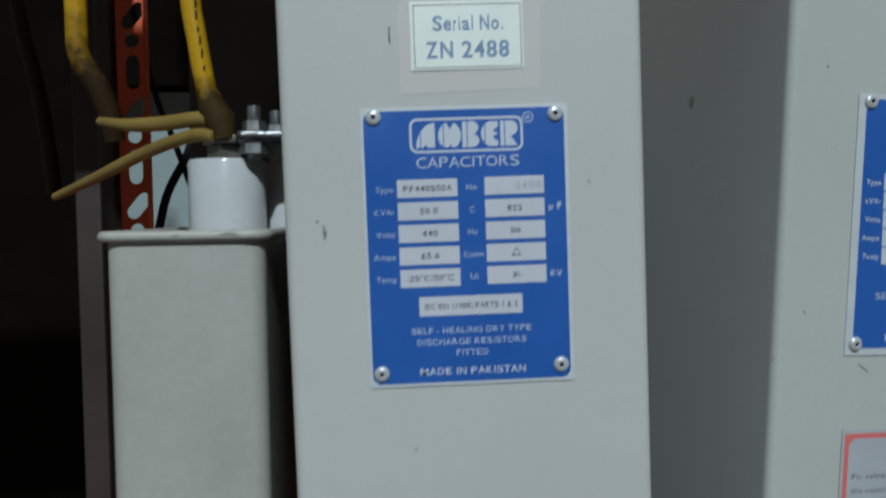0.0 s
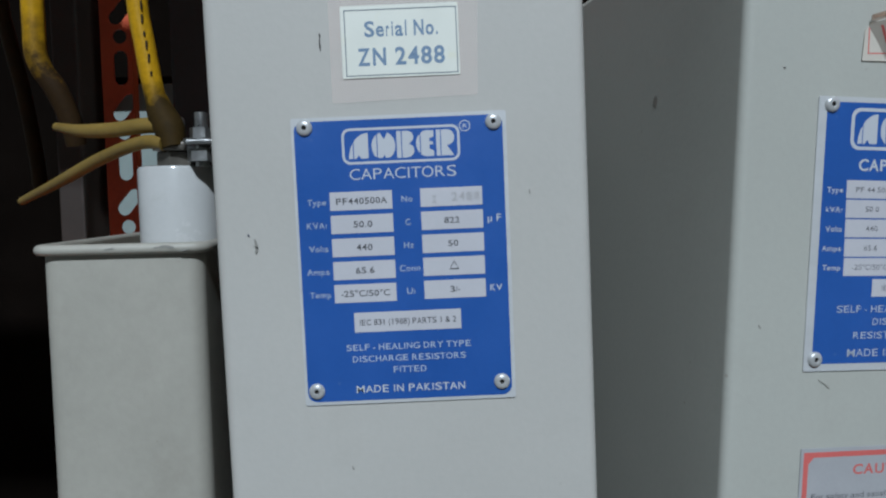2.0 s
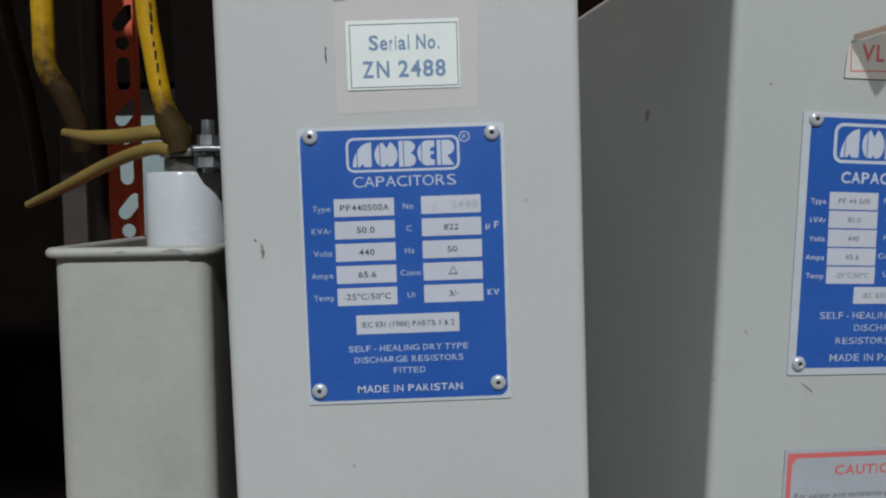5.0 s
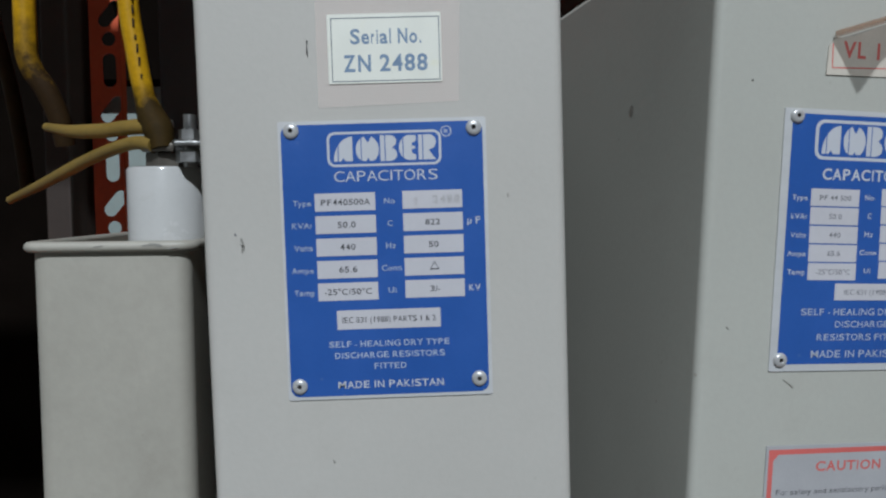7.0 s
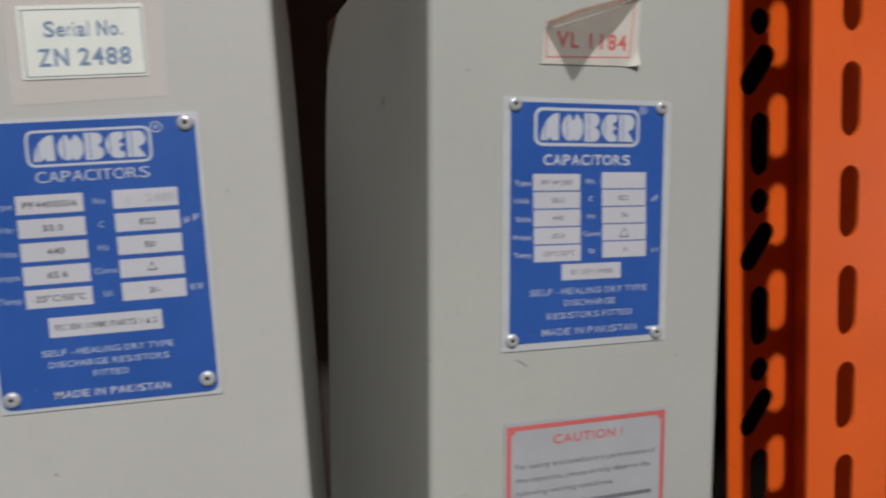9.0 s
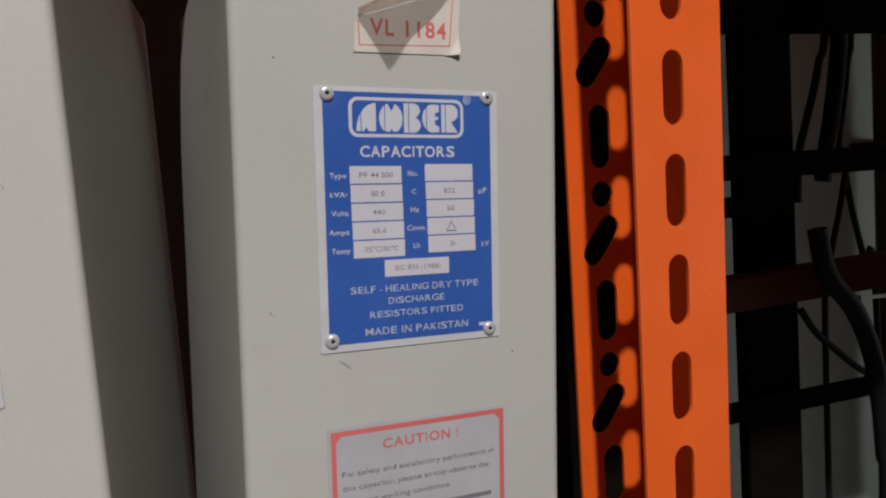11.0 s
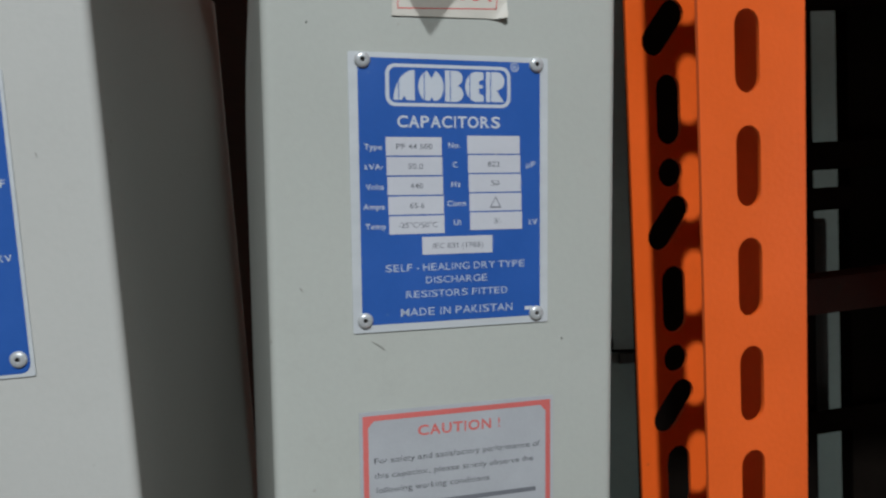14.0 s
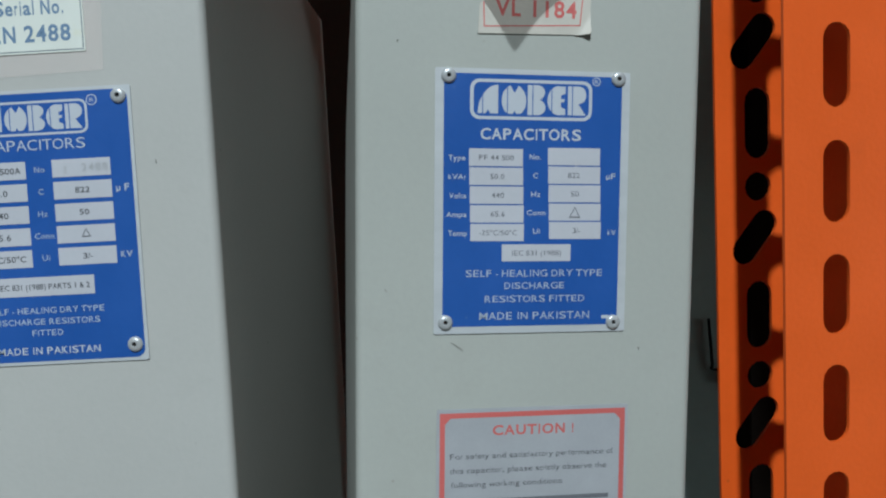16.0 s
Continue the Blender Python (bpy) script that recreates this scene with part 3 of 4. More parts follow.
# north wall aside, these walls and the ceiling are unseen, added for bounce
for name, b in (("wall_north", (-3.0, 0.85, 0.0, 3.2, 1.0, 4.2)), ("wall_south", (-3.0, -5.15, 0.0, 3.2, -5.0, 4.2)),
                ("wall_west", (-3.15, -5.0, 0.0, -3.0, 0.85, 4.2)), ("wall_east", (3.2, -5.0, 0.0, 3.35, 0.85, 4.2))):
    tagged(part(name, block(*b), "wall" if name == "wall_north" else "soot", None), "grey plastered switch room wall", "wall", kind="structure")
tagged(part("ceiling", block(-3.0, -5.0, 4.2, 3.2, 1.0, 4.3), "soot", None), "unseen pale plaster ceiling added to bounce light", "ceiling", kind="structure")

# rack deck that carries the capacitors, and unseen decks above, added to cast shade
DECK = 0.862
for z, x0, x1, y0, d, label in ((DECK, -0.42, 0.45, 0.0, 0.46, "orange steel rack deck under the capacitors"), (1.52, -0.135, 0.40, 0.0, 0.845, "unseen orange deck added to shade the space behind the capacitors"),
                                (1.52, 0.4005, 1.75, -0.15, 0.845, "unseen deep orange deck added to shade the right wall"), (1.52, -0.95, -0.138, 0.0, 0.17, "unseen narrow orange deck added to shade things behind the cables")):
    deck = thing("rack_deck", pose(0, 0, z), label, "rack deck", "rack decks")
    part("plate", block(x0, y0, -0.003, x1, d, 0.0), "orange", deck)
    part("front_lip", block(x0, y0 - 0.0025, -0.05, x1, y0 - 0.0003, 0.0), "orange", deck)
    if z < 1:
        part("rear_lip", block(x0, d + 0.0003, -0.04, x1, d + 0.0025, 0.0), "orange", deck)


def slotted_upright(name, m, label, paint, hole_z, flip, front=True, height=2.1):
    """A rack upright of perforated angle: front flange with upright slots, web, and rear flange with mixed holes."""
    up = thing(name, m @ Matrix.Translation((0, 0, -1.22)), label, "rack upright", "rack uprights")
    w, t, d = 0.0444, 0.0013, 0.0467
    if front:
        outline = [rounded(0.0, 0.0, w, height, 0.0008)]
        for k in range(-31, 23):
            z = SLOT_Z + 0.0381 * k
            if 0.03 < z < height - 0.03:
                outline.append(slot(0.0196, z, 0.0275, 0.0103))
        part("front_flange", sheet(outline, t, 0.0), paint, up)
        part("web", block(w - t, t, 0.0, w, d, height, 0.0004), paint, up)
    edge = 0.0600 if front else 0.0545
    outline = [rounded(0.0045, 0.0, edge, height, 0.0008)]
    sgn = -1 if flip else 1
    across = lambda u: 0.0645 - u if flip else u  # noqa: E731
    for k in range(-16, 13):
        z = hole_z + 0.0762 * k
        if 0.08 < z < height - 0.08:
            outline.append(slot(across(0.0227), z, 0.01151, 0.0115))
            outline.append(slot(across(0.0211), z - 0.0200 * sgn, 0.0245, 0.0112, 50))
            outline.append(slot(across(0.0227), z + 0.0248 * sgn, 0.0275, 0.0112))
    part("rear_flange", sheet(outline, t, d), paint, up)
    if not front:
        part("edge_lip", block(edge - 0.0012, d - 0.0085, 0.0, edge, d - 0.0002, height, 0.0004), paint, up)
    return up


SLOT_Z = 1.2143
slotted_upright("rack_upright", pose(0.2787, -0.0027, 1.22, 3.0, -2.2, 13), "bright orange perforated steel rack upright with slotted holes", "orange", 1.2117, False)
slotted_upright("rack_upright", pose(-0.2525, 0.323, 1.22, 0, 0, 0), "dusty red perforated steel rack upright in the shade", "red", 1.2855, True, front=False)

# ---------------------------------------------------------------- capacitor with the cream case
B1 = pose(0.0306, 0, 1.2086, 0, -1.25, 0)
unit = thing("capacitor", B1, "cream enamelled power capacitor case with blue nameplate and serial sticker", "capacitor", "capacitors on the deck")
part("housing", housing(0.1205, 0.24, -0.3455, 0.128, 0.0030, 0.002, 0.002, -0.03, 0.16), "enamel", unit)
nameplate_a(unit)
part("tape", sheet([[(-0.0204, 0.0494), (0.0257, 0.0505), (0.0269, 0.0868), (-0.0203, 0.0866)]], 0.0002, -0.0003), "tape", unit, "aged clear adhesive tape")
st = part("serial_sticker", sheet([rounded(-0.0166, 0.0570, 0.0204, 0.0794, 0.0004)], 0.0003, -0.0004), "paper", unit, "white serial number sticker with blue print")
part("border", sheet([rounded(-0.0155, 0.0576, 0.0199, 0.0782), rounded(-0.0152, 0.0579, 0.0196, 0.0779)], 0.00003, -0.00044), "print_slate", st)
line_part(st, "Serial No.", -9.2, 13.9, 69.8, 4.9, -0.00045, "print_blue", 0.022)
line_part(st, "ZN 2488", -11.6, 15.8, 60.9, 5.5, -0.00045, "print_blue", 0.024)
scuff(unit, [(-23.3, 71.5), (-23.5, 69.0), (-23.3, 66.1)], 0.45)
scuff(unit, [(-20.2, 86.4), (-18.5, 86.6), (-16.5, 86.5)], 0.22, "tape_dirt", y=-0.0004)
scuff(unit, [(-49.7, 9.3), (-49.1, 8.4)], 0.5, "print_grey")
scuff(unit, [(-47.6, 7.6), (-46.9, 5.0), (-47.4, 2.9)], 0.9, "faint")
scuff(unit, [(-48.0, 5.6), (-46.6, 4.4)], 0.6, "faint")
scuff(unit, [(-20.0, -68.0), (-19.5, -69.0)], 0.6, "faint")
scuff(unit, [(41.0, 20.0), (41.2, 18.6)], 0.4, "faint")

# ---------------------------------------------------------------- capacitor with the grey case
B2 = Matrix(((0.98646, -0.15973, 0.03793, 0.19755), (0.16064, 0.98677, -0.02212, 0.01051), (-0.03389, 0.02791, 0.99904, 1.21169), (0, 0, 0, 1)))
unit = thing("capacitor", B2, "grey enamelled capacitor case with blue nameplate, caution label, torn sticker", "capacitor", "capacitors on the deck")
part("housing", housing(0.1215, 0.21, -0.3510, 0.111, 0.0030, 0.0016, 0.001, -0.045, 0.156, pinch=0.004), "enamel_b", unit)
nameplate_b(unit)
cl = part("caution_label", sheet([rounded(-0.0329, -0.1240, 0.0366, -0.0726, 0.0005)], 0.0003, -0.0004), "foil", unit, "silver caution label with red border")
a, b = rounded(-0.0318, -0.1230, 0.0355, -0.0740), [(-0.0300, -0.1212), (0.0337, -0.1212), (0.0337, -0.0780), (0.0317, -0.0758), (-0.0280, -0.0758), (-0.0300, -0.0780)]
part("border", sheet([a, b], 0.00003, -0.00044), "print_red", cl)
line_part(cl, "CAUTION !", -13.0, 16.4, -82.2, 3.6, -0.00045, "print_red", 0.022)
for k, (text, x0, x1) in enumerate((("For safety and satisfactory performance of", -28.1, 31.3), ("this capacitor, please strictly observe the", -28.1, 29.0), ("following working conditions", -27.6, 12.6))):
    line_part(cl, text, x0, x1, -90.5 - 5.1 * k, 2.1, -0.00045, "print_black", -0.002)
for k, w in enumerate((58, 55, 40)):
    part("print_bar", sheet([rounded(-0.0281, -0.1068 - 0.005 * k, -0.0281 + w * MM, -0.1052 - 0.005 * k)], 0.00003, -0.00044), "print_grey", cl)

# torn sticker: lower part flat, upper part peeled forward
vs = part("torn_sticker", sheet([[(-0.0197, 0.0564), (0.0150, 0.0570), (0.0178, 0.0583), (0.0192, 0.0610), (0.0205, 0.0815), (0.0120, 0.0790), (0.0020, 0.0745), (-0.0100, 0.0700), (-0.0170, 0.0688), (-0.0192, 0.0660)]], 0.0003, -0.0004),
          "paper_b", unit, "torn cream paper sticker with red print, peeling")
part("border", sheet([[(-0.0178, 0.0586), (0.0160, 0.0600), (0.0160, 0.0604), (-0.0178, 0.0590)]], 0.00003, -0.00044), "print_red", vs)
part("border", sheet([[(-0.0178, 0.0590), (-0.0174, 0.0590), (-0.0176, 0.0670), (-0.0180, 0.0670)]], 0.00003, -0.00044), "print_red", vs)
part("border", sheet([[(0.0156, 0.0600), (0.0160, 0.0600), (0.0178, 0.0790), (0.0174, 0.0788)]], 0.00003, -0.00044), "print_red", vs)
line_part(vs, "VL 1184", -13.8, 14.6, 62.6, 5.6, -0.00045, "print_red", 0.024)
bm = bmesh.new()
grid = []
for i in range(19):
    s = i / 18
    fx, fz = -0.0176 + 0.0375 * s, 0.0686 + 0.0125 * s
    rise = s / 0.17 if s < 0.17 else (1 - s) / 0.83
    out = 0.0192 * rise ** 1.15 + 0.0020 + 0.0007 * math.sin(11 * s)
    row = []
    for j in range(7):
        q = j / 6
        row.append(bm.verts.new((fx - 0.0008 * q, -0.0005 - out * q, fz + 0.0030 * math.sin(math.pi * q * 0.8) - 0.0012 * q)))
    grid.append(row)
for r0, r1 in zip(grid, grid[1:]):
    for k in range(6):
        bm.faces.new((r0[k], r0[k + 1], r1[k + 1], r1[k]))
flap = part("peeled_flap", bm, "flap", vs, "curled loose paper")
so = flap.modifiers.new("thick", "SOLIDIFY")
so.thickness = 0.00015
bm = bmesh.new()
rows_ = []
for i in range(5):
    q = i / 4
    a = (0.0140 + 0.0048 * q, 0.0568 + 0.0004 * q)
    b = (0.0196 - 0.0002 * q, 0.0650 - 0.0070 * q)
    rows_.append([bm.verts.new((a[0] + (b[0] - a[0]) * k / 3, -0.0005 - 0.0018 * q * q, a[1] + (b[1] - a[1]) * k / 3)) for k in range(4)])
for r0, r1 in zip(rows_, rows_[1:]):
    for k in range(3):
        bm.faces.new((r0[k], r0[k + 1], r1[k + 1], r1[k]))
corner = part("curled_corner", bm, "paper_b", vs, "curled corner of the sticker")
so = corner.modifiers.new("thick", "SOLIDIFY")
so.thickness = 0.00015
scuff(unit, [(-28.0, -49.0), (-25.5, -50.6), (-23.8, -52.0)], 0.5, "faint")
scuff(unit, [(-47.0, 53.2), (-46.6, 52.9)], 0.5, "pit")
scuff(unit, [(-51.0, -30.0), (-50.2, -31.2)], 0.5, "faint")
scuff(unit, [(40.0, -52.0), (40.3, -53.0)], 0.6, "faint")
bm = bmesh.new()
rnd = random.Random(5)
bm.faces.new([bm.verts.new((-0.0616, 0.0612 + 0.0018 * (0.7 + 0.5 * rnd.random()) * math.cos(a * 0.524), 0.0479 + 0.0024 * (0.7 + 0.5 * rnd.random()) * math.sin(a * 0.524))) for a in range(12)])
part("stain", bm, "tape_dirt", unit, "brown stain on the side")

# ---------------------------------------------------------------- small capacitor can with open terminals
CAN = pose(-0.0675, 0.0175, 0.862, 0, 0, 3.6)
can = thing("capacitor_can", CAN, "dull cream capacitor can with raised rim and white bushings", "capacitor", "capacitors on the deck")
TOP = 0.3515
part("body", smooth_bm(collar(rounded(-0.0263, 0.0, 0.0263, 0.135, 0.006, 6), 0.0009, 0.0, TOP - 0.001)), "enamel_c", can)
part("lid", block(-0.0254, 0.0009, TOP - 0.0075, 0.0254, 0.1341, TOP - 0.0058), "enamel_c", can)
rim_w, rim_d, rr_ = 0.0284, 0.1371, 0.006
rim_pts = rounded(-rim_w, -0.0021, rim_w, rim_d, rr_, 6)
cu = bpy.data.curves.new("rim", "CURVE")
cu.dimensions, cu.bevel_depth, cu.bevel_resolution = "3D", 0.0019, 4
sp = cu.splines.new("POLY")
sp.points.add(len(rim_pts) - 1)
for p, (x, y) in zip(sp.points, rim_pts):
    p.co = (x, y, TOP - 0.0015, 1)
sp.use_cyclic_u = True
part("rim", smooth(from_curve(cu), 60), "enamel_c", can, "chipped rolled rim")
for k, (x, y) in enumerate(((0.006, 0.052), (0.032, 0.075), (0.056, 0.092))):
    bush = part("bushing", lathe([(0.0156, 0.0), (0.0158, 0.003), (0.0157, 0.006), (0.0157, 0.0330), (0.0152, 0.0339), (0.0140, 0.0342), (0.0, 0.0342)], 40), "porcelain", can, "white porcelain bushing", m=Matrix.Translation((x, y, TOP - 0.0055)))
    part("stud", lathe([(0.0035, 0.0), (0.0035, 0.019), (0.003, 0.020), (0.0, 0.020)], 18), "steel", bush, m=Matrix.Translation((0, 0, 0.0342)))
    part("nut", lathe([(0.0076, 0.0), (0.0080, 0.0006), (0.0080, 0.0054), (0.0072, 0.006), (0.0, 0.006)], 6), "nut_metal", bush, m=Matrix.Translation((0, 0, 0.0344)) @ Matrix.Rotation(0.4, 4, "Z"))
    part("washer", lathe([(0.0, 0.0), (0.0095, 0.0), (0.0095, 0.0014), (0.0, 0.0014)], 24), "steel", bush, m=Matrix.Translation((0, 0, 0.0408)))
part("link_bar", block(0.015, 0.030, TOP + 0.0362, 0.036, 0.058, TOP + 0.0380, 0.0005), "steel", can, "bare metal link bar")
for x, y in ((0.0195, 0.038), (0.0265, 0.052)):
    bolt = part("bolt", lathe([(0.0, 0.0), (0.0026, 0.0), (0.0026, 0.021), (0.0, 0.021)], 16), "steel", can, m=Matrix.Translation((x, y, TOP + 0.028)))
    part("nut", lathe([(0.0, 0.0), (0.0058, 0.0), (0.0058, 0.0048), (0.0, 0.0048)], 6), "steel", bolt, m=Matrix.Translation((0, 0, 0.002)))
    part("washer", lathe([(0.0, 0.0), (0.0070, 0.0), (0.0070, 0.0012), (0.0, 0.0012)], 20), "steel", bolt, m=Matrix.Translation((0, 0, 0.0095)))
    part("nut", lathe([(0.0, 0.0), (0.0046, 0.0), (0.0046, 0.0040), (0.0, 0.0040)], 6), "steel", bolt, m=Matrix.Translation((0, 0, 0.0110)))
part("lug", block(0.000, 0.0415, TOP + 0.0349, 0.012, 0.050, TOP + 0.0385, 0.0012), "nut_metal", can, "tarnished cable lug")
for pts, w in (([(15.0, 305.5), (17.5, 304.5), (18.7, 300.0)], 0.5), ([(2.0, 325.0), (3.0, 321.0)], 0.4), ([(-11.0, 343.4), (-9.0, 343.0)], 1.2)):
    scuff(can, pts, w, "print_grey", y=-0.0001)

for pts, w in (([(12.0, 350.2), (16.0, 350.6), (19.0, 350.1)], 0.9), ([(-4.0, 350.0), (-1.0, 350.4)], 0.7), ([(20.5, 349.0), (24.0, 349.6)], 0.8)):
    scuff(can, pts, w, "faint", y=-0.0041)

# yellow cables and sleeves at the terminals
def cable(name, pts, radius, material, label, taper=()):
    ob = thing(name, pose(0, 0, 0), label, "cable", "cables behind the can")
    part("sheath", tube(pts, radius, taper), material, ob)
    return ob


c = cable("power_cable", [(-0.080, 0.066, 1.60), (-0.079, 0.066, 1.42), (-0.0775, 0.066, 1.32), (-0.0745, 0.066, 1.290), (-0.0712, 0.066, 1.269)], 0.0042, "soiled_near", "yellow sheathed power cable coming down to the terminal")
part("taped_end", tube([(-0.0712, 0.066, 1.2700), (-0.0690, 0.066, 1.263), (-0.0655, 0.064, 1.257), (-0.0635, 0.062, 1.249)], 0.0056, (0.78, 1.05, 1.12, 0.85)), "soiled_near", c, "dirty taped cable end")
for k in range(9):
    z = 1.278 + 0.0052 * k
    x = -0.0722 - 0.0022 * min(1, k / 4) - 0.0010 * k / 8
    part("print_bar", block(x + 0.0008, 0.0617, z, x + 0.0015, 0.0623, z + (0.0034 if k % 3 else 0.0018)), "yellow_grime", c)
# brown of this lower end is shade painted into the sheath
c = cable("power_cable", [(-0.145, 0.11, 1.60), (-0.1435, 0.11, 1.42), (-0.142, 0.11, 1.330), (-0.1418, 0.11, 1.300)], 0.0050, "soiled_far", "yellow sheathed power cable with shade painted into its lower end")
part("shaded_bend", tube([(-0.1418, 0.11, 1.304), (-0.1416, 0.11, 1.297), (-0.1395, 0.1107, 1.290), (-0.1355, 0.1125, 1.283)], 0.00505), "soiled_far", c, "cable bend with shade in its brown colour")
part("shaded_end", tube([(-0.1372, 0.1117, 1.2862), (-0.134, 0.113, 1.280), (-0.1305, 0.116, 1.268), (-0.1295, 0.119, 1.256)], 0.0051, (1.0, 1.02, 1.0, 0.9)), "soiled_far", c, "cable end with shade in its brown colour")
# this cable hangs in the dark; that shade is in its colour
cable("power_cable", [(-0.272, 0.30, 1.60), (-0.268, 0.30, 1.44), (-0.264, 0.30, 1.37), (-0.252, 0.30, 1.31), (-0.2455, 0.30, 1.265), (-0.244, 0.302, 1.238)], 0.0052, "yellow_grime", "yellow cable hanging in the shade, darkened in its colour")
cable("sleeve_wire", [(-0.128, 0.098, 1.2625), (-0.112, 0.088, 1.2595), (-0.094, 0.077, 1.2585), (-0.076, 0.067, 1.2590), (-0.066, 0.062, 1.2580)], 0.0031, "yellow_pale", "pale yellow sleeved wire stub", (0.6, 1.0, 1.05, 1.0))
cable("sleeve_wire", [(-0.1665, 0.1362, 1.2300), (-0.135, 0.112, 1.2385), (-0.104, 0.088, 1.2475), (-0.078, 0.066, 1.2520), (-0.0665, 0.060, 1.2510)], 0.0028, "yellow_pale", "pale yellow sleeved wire stub pointing down", (0.7, 1.0, 1.0, 1.0))

# ---------------------------------------------------------------- things in the shade behind
def pieces(name, m, label, category, items, group=""):
    ob = thing(name, m, label, category, group)
    for pname, mesh, mat in items:
        part(pname, mesh, mat, ob)
    return ob


pieces("cable_duct", pose(-0.195, 0.30, 0), "dark brown steel cable duct standing behind the can", "cable duct",
       [("duct_body", block(-0.022, -0.02, 0.0, -0.008, 0.02, 2.4, 0.003), "dark_metal"), ("duct_lid", block(-0.0235, -0.024, 0.0, -0.0065, -0.0203, 2.4, 0.0012), "dark_metal")])
pieces("switch_box", pose(0, 0, 0), "dark grey steel switch box behind the can", "switch box",
       [("door", block(-0.147, 0.30, 1.215, 0.03, 0.309, 2.0, 0.003), "grey_metal"), ("frame", block(-0.149, 0.3092, 1.210, 0.033, 0.34, 2.0, 0.002), "dark_metal")])
# next two are added dark panels standing in for unlit background
pieces("dark_backing", pose(0, 0, 0), "added black backing panel for the dark behind the rack", "cabinet",
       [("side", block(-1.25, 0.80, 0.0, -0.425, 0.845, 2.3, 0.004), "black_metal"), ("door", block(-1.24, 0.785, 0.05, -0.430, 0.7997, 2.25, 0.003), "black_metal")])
pieces("dark_backing", pose(0, 0, 0), "added dark backing panel for the dark behind the capacitors", "cabinet",
       [("side", block(-0.03, 0.55, 0.0, 0.345, 0.84, 2.3, 0.004), "dark_metal"), ("door", block(-0.02, 0.535, 0.05, 0.34, 0.5497, 2.25, 0.003), "dark_metal")])
# added panel that keeps the wall dark behind the upper holes
pieces("dark_backdrop", pose(0, 0, 0), "added dark panel covering the wall above the red upright", "cable tray",
       [("backdrop_face", block(-0.424, 0.79, 1.40, -0.12, 0.793, 1.95, 0.0008), "black_metal"), ("backdrop_base", block(-0.424, 0.7932, 1.40, -0.12, 0.8497, 1.403, 0.0008), "black_metal")])
# beam is dark by its colour, which includes the shade
pieces("rack_beam", pose(0.60, 0.45, 1.092, 0, -3.2, 0), "red steel rack beam with its shade put into the paint", "beam",
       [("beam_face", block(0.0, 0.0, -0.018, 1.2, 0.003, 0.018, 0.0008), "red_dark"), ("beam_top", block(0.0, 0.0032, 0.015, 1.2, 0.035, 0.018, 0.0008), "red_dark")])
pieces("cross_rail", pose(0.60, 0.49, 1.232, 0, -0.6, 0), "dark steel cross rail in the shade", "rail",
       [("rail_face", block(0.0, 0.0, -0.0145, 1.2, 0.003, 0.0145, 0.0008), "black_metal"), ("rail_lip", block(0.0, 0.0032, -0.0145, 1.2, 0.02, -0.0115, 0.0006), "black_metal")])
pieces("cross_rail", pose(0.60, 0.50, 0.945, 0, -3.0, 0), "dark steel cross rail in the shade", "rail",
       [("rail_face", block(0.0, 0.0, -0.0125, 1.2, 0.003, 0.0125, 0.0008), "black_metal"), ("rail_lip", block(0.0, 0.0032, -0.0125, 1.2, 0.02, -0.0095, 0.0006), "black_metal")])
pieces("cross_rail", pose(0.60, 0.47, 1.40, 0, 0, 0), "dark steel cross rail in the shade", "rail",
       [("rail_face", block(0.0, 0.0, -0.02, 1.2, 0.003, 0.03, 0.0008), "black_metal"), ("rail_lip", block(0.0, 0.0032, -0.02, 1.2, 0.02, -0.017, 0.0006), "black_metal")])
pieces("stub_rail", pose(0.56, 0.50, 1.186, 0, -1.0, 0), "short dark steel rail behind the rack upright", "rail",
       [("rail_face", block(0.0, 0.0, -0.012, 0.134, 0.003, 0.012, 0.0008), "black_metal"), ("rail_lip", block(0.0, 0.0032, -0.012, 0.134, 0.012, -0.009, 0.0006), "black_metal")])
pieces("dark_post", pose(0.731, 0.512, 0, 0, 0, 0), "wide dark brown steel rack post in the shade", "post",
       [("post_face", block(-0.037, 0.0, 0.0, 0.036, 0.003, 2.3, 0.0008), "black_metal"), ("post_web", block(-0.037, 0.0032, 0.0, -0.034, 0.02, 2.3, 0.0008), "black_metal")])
# no post known here: black sheet added so the upright's holes read dark
pieces("dark_post", pose(0.52, 0.51, 0, 0, 0, 0), "added black backing behind the holes of the orange upright", "post",
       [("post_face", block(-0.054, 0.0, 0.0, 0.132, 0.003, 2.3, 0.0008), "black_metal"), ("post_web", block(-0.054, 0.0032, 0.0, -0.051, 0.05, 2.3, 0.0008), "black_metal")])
# added dark block that fills the unlit area below the beam
pieces("dark_filler", pose(0.627, 0.54, 0), "added dark brown panel filling the dark behind the rack post", "junction box",
       [("box", block(-0.067, 0.0, 0.925, 0.06, 0.06, 1.165, 0.003), "dark_metal"), ("cover", block(-0.064, -0.004, 0.928, 0.057, -0.0003, 1.162, 0.0015), "dark_metal")])


def dark_cable(pts, r, label="black cable hanging in front of the wall"):
    ob = thing("black_cable", pose(0, 0, 0), label, "cable", "black cables at the wall")
    part("sheath", tube(pts, r), "black", ob)


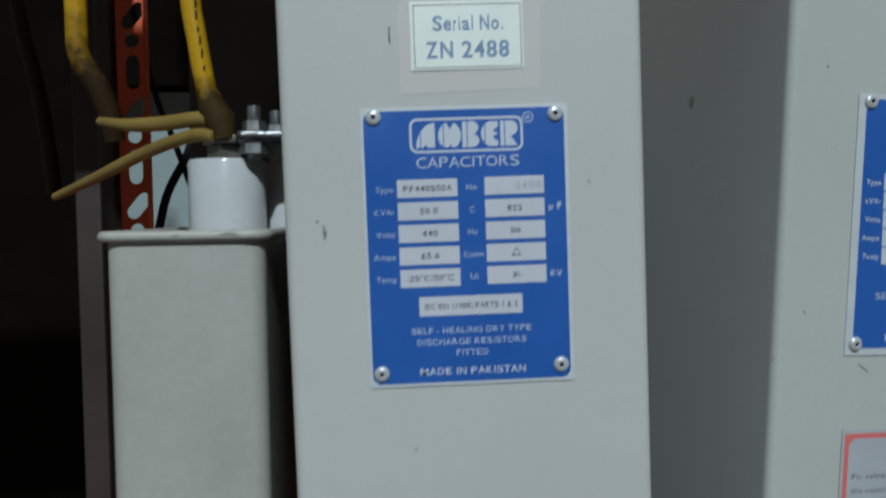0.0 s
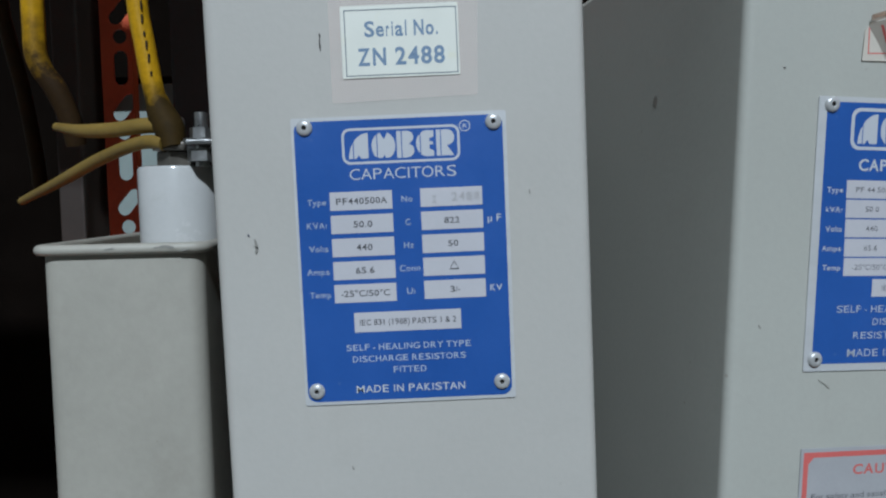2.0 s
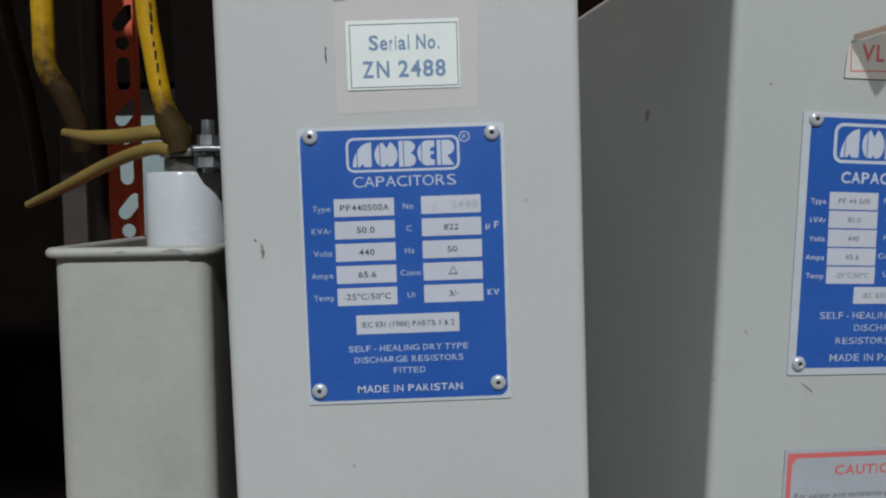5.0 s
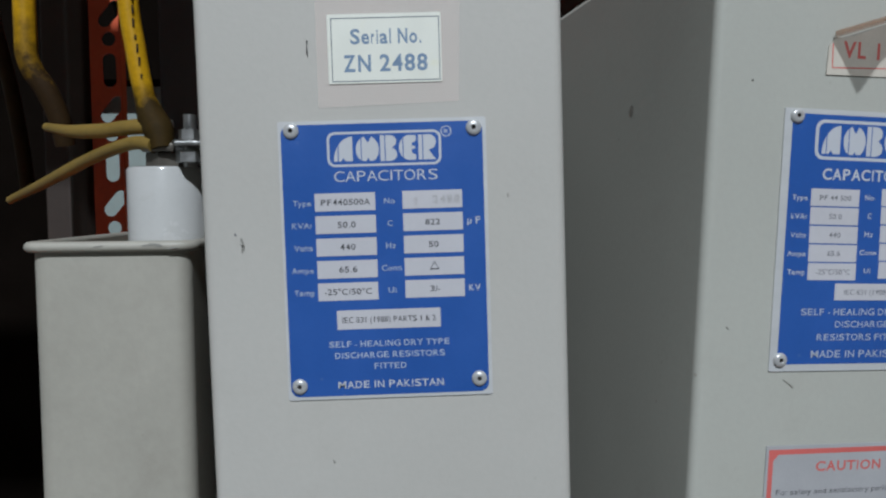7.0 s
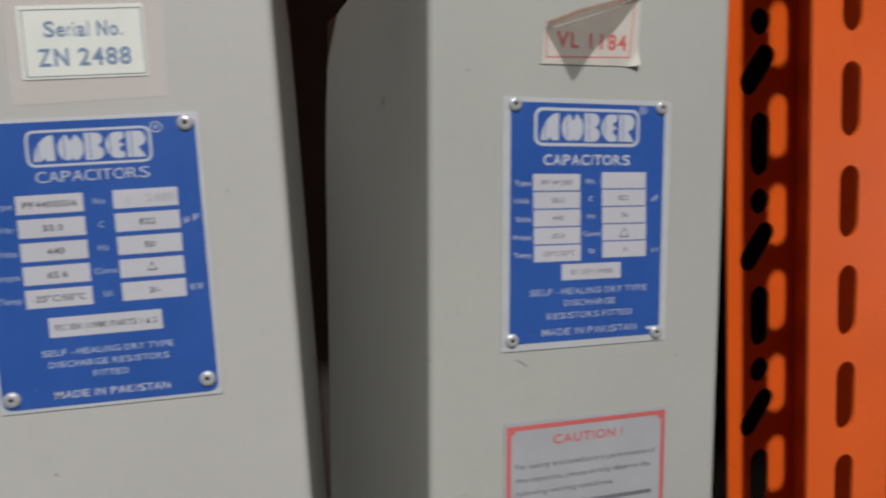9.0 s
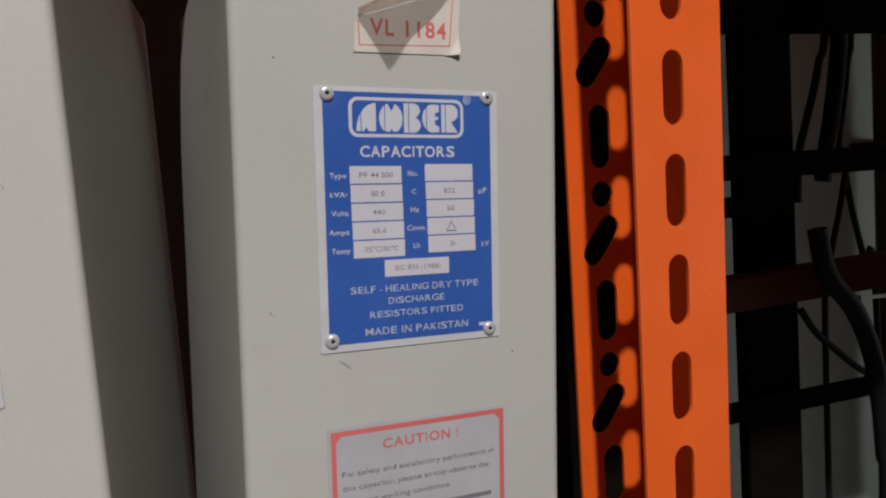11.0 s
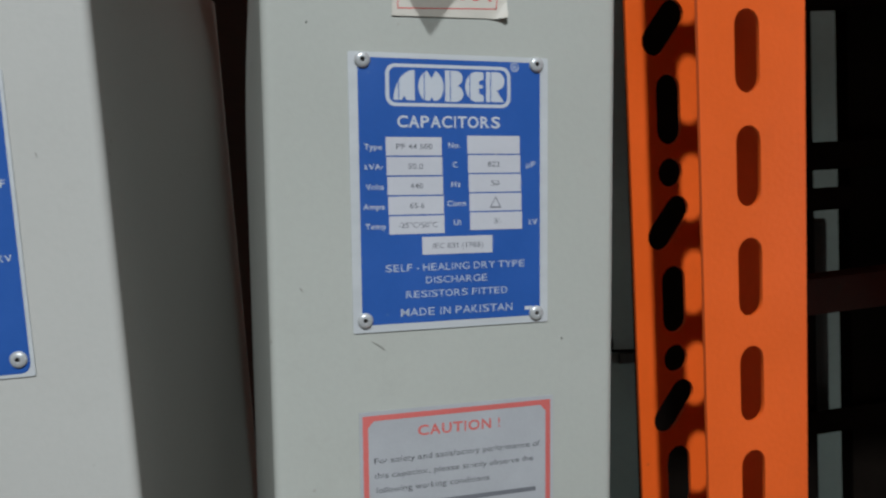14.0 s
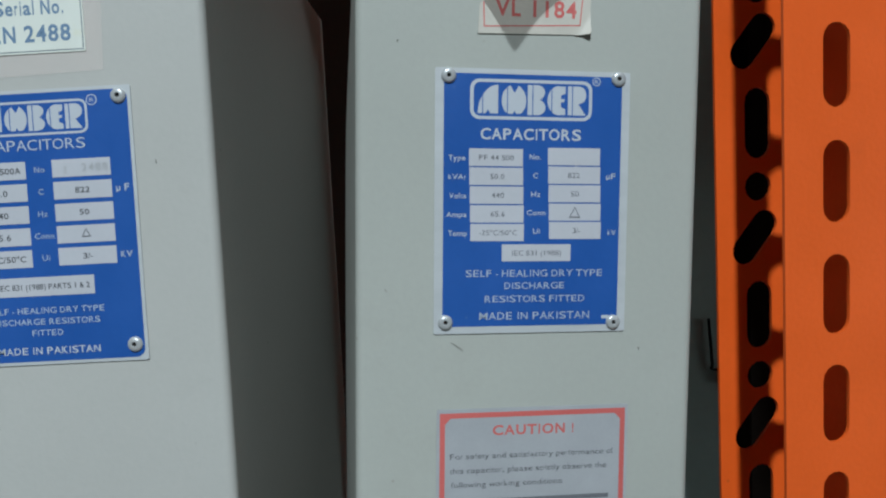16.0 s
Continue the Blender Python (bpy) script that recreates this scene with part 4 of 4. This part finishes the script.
dark_cable([(0.735, 0.44, 1.16), (0.747, 0.44, 1.110), (0.784, 0.44, 1.062), (0.808, 0.44, 0.996), (0.818, 0.44, 0.90), (0.820, 0.44, 0.80), (0.822, 0.48, 0.0)], 0.0105, "thick black cable drooping over the red beam")
dark_cable([(0.873, 0.44, 1.60), (0.868, 0.44, 1.42), (0.862, 0.44, 1.31), (0.868, 0.44, 1.27), (0.872, 0.44, 1.20), (0.870, 0.44, 1.02), (0.872, 0.48, 0.0)], 0.013, "thick black cable hanging beside the rack post")
for pts, r in (([(1.010, 2.2), (1.006, 1.50), (1.004, 1.40), (0.990, 1.31), (0.978, 1.255), (0.970, 1.21)], 0.0125), ([(0.995, 2.2), (0.985, 1.50), (0.968, 1.38), (0.948, 1.31), (0.930, 1.25), (0.925, 1.18)], 0.006),
               ([(1.030, 2.2), (1.030, 1.50), (1.020, 1.38), (1.004, 1.28), (0.998, 1.24)], 0.004), ([(1.012, 1.24), (1.010, 1.213), (0.9955, 1.15), (0.981, 1.093), (0.968, 1.0), (0.965, 0.0)], 0.0048),
               ([(1.008, 1.24), (1.012, 1.213), (1.025, 1.15), (1.041, 1.088), (1.062, 1.0), (1.07, 0.0)], 0.0048), ([(0.925, 1.02), (0.951, 0.983), (0.990, 0.949), (1.029, 0.918), (1.09, 0.88)], 0.0055)):
    dark_cable([(x, 0.70, z) for x, z in pts], r)
pieces("cable_clip", pose(0, 0, 0), "small bare metal clip under the red beam", "clip",
       [("strap", block(0.785, 0.435, 1.078, 0.822, 0.437, 1.0825, 0.0006), "steel"), ("tab", block(0.785, 0.4372, 1.078, 0.789, 0.452, 1.0825, 0.0005), "steel")])
pieces("conduit", pose(0, 0, 0), "dark steel conduit running down the wall", "conduit",
       [("pipe", tube([(1.20, 0.80, 0.0), (1.20, 0.80, 0.7), (1.20, 0.80, 1.5), (1.20, 0.80, 2.6)], 0.030), "dark_metal"), ("clamp", block(1.155, 0.765, 1.245, 1.245, 0.8497, 1.27, 0.003), "dark_metal")])
dark_cable([(-0.262, 0.5, 1.45), (-0.237, 0.5, 1.342), (-0.224, 0.5, 1.306), (-0.209, 0.5, 1.262), (-0.19, 0.5, 1.20), (-0.185, 0.5, 1.05), (-0.18, 0.5, 0.0)], 0.0030)
dark_cable([(-0.150, 0.5, 1.45), (-0.178, 0.5, 1.36), (-0.206, 0.5, 1.285), (-0.235, 0.5, 1.217), (-0.25, 0.5, 1.05), (-0.25, 0.5, 0.0)], 0.0042)
# small wire bracket on the wall side of the upright
hook = thing("wire_bracket", pose(0, 0, 0), "small dark bent wire bracket on the wall", "bracket")
part("wire", tube([(0.535, 0.845, 1.04), (0.5366, 0.845, 1.017), (0.540, 0.845, 0.975), (0.543, 0.845, 0.965), (0.60, 0.845, 0.962)], 0.0022, steps=6), "black", hook)
part("base", block(0.55, 0.842, 0.945, 0.61, 0.8497, 0.96, 0.0006), "dark_metal", hook)
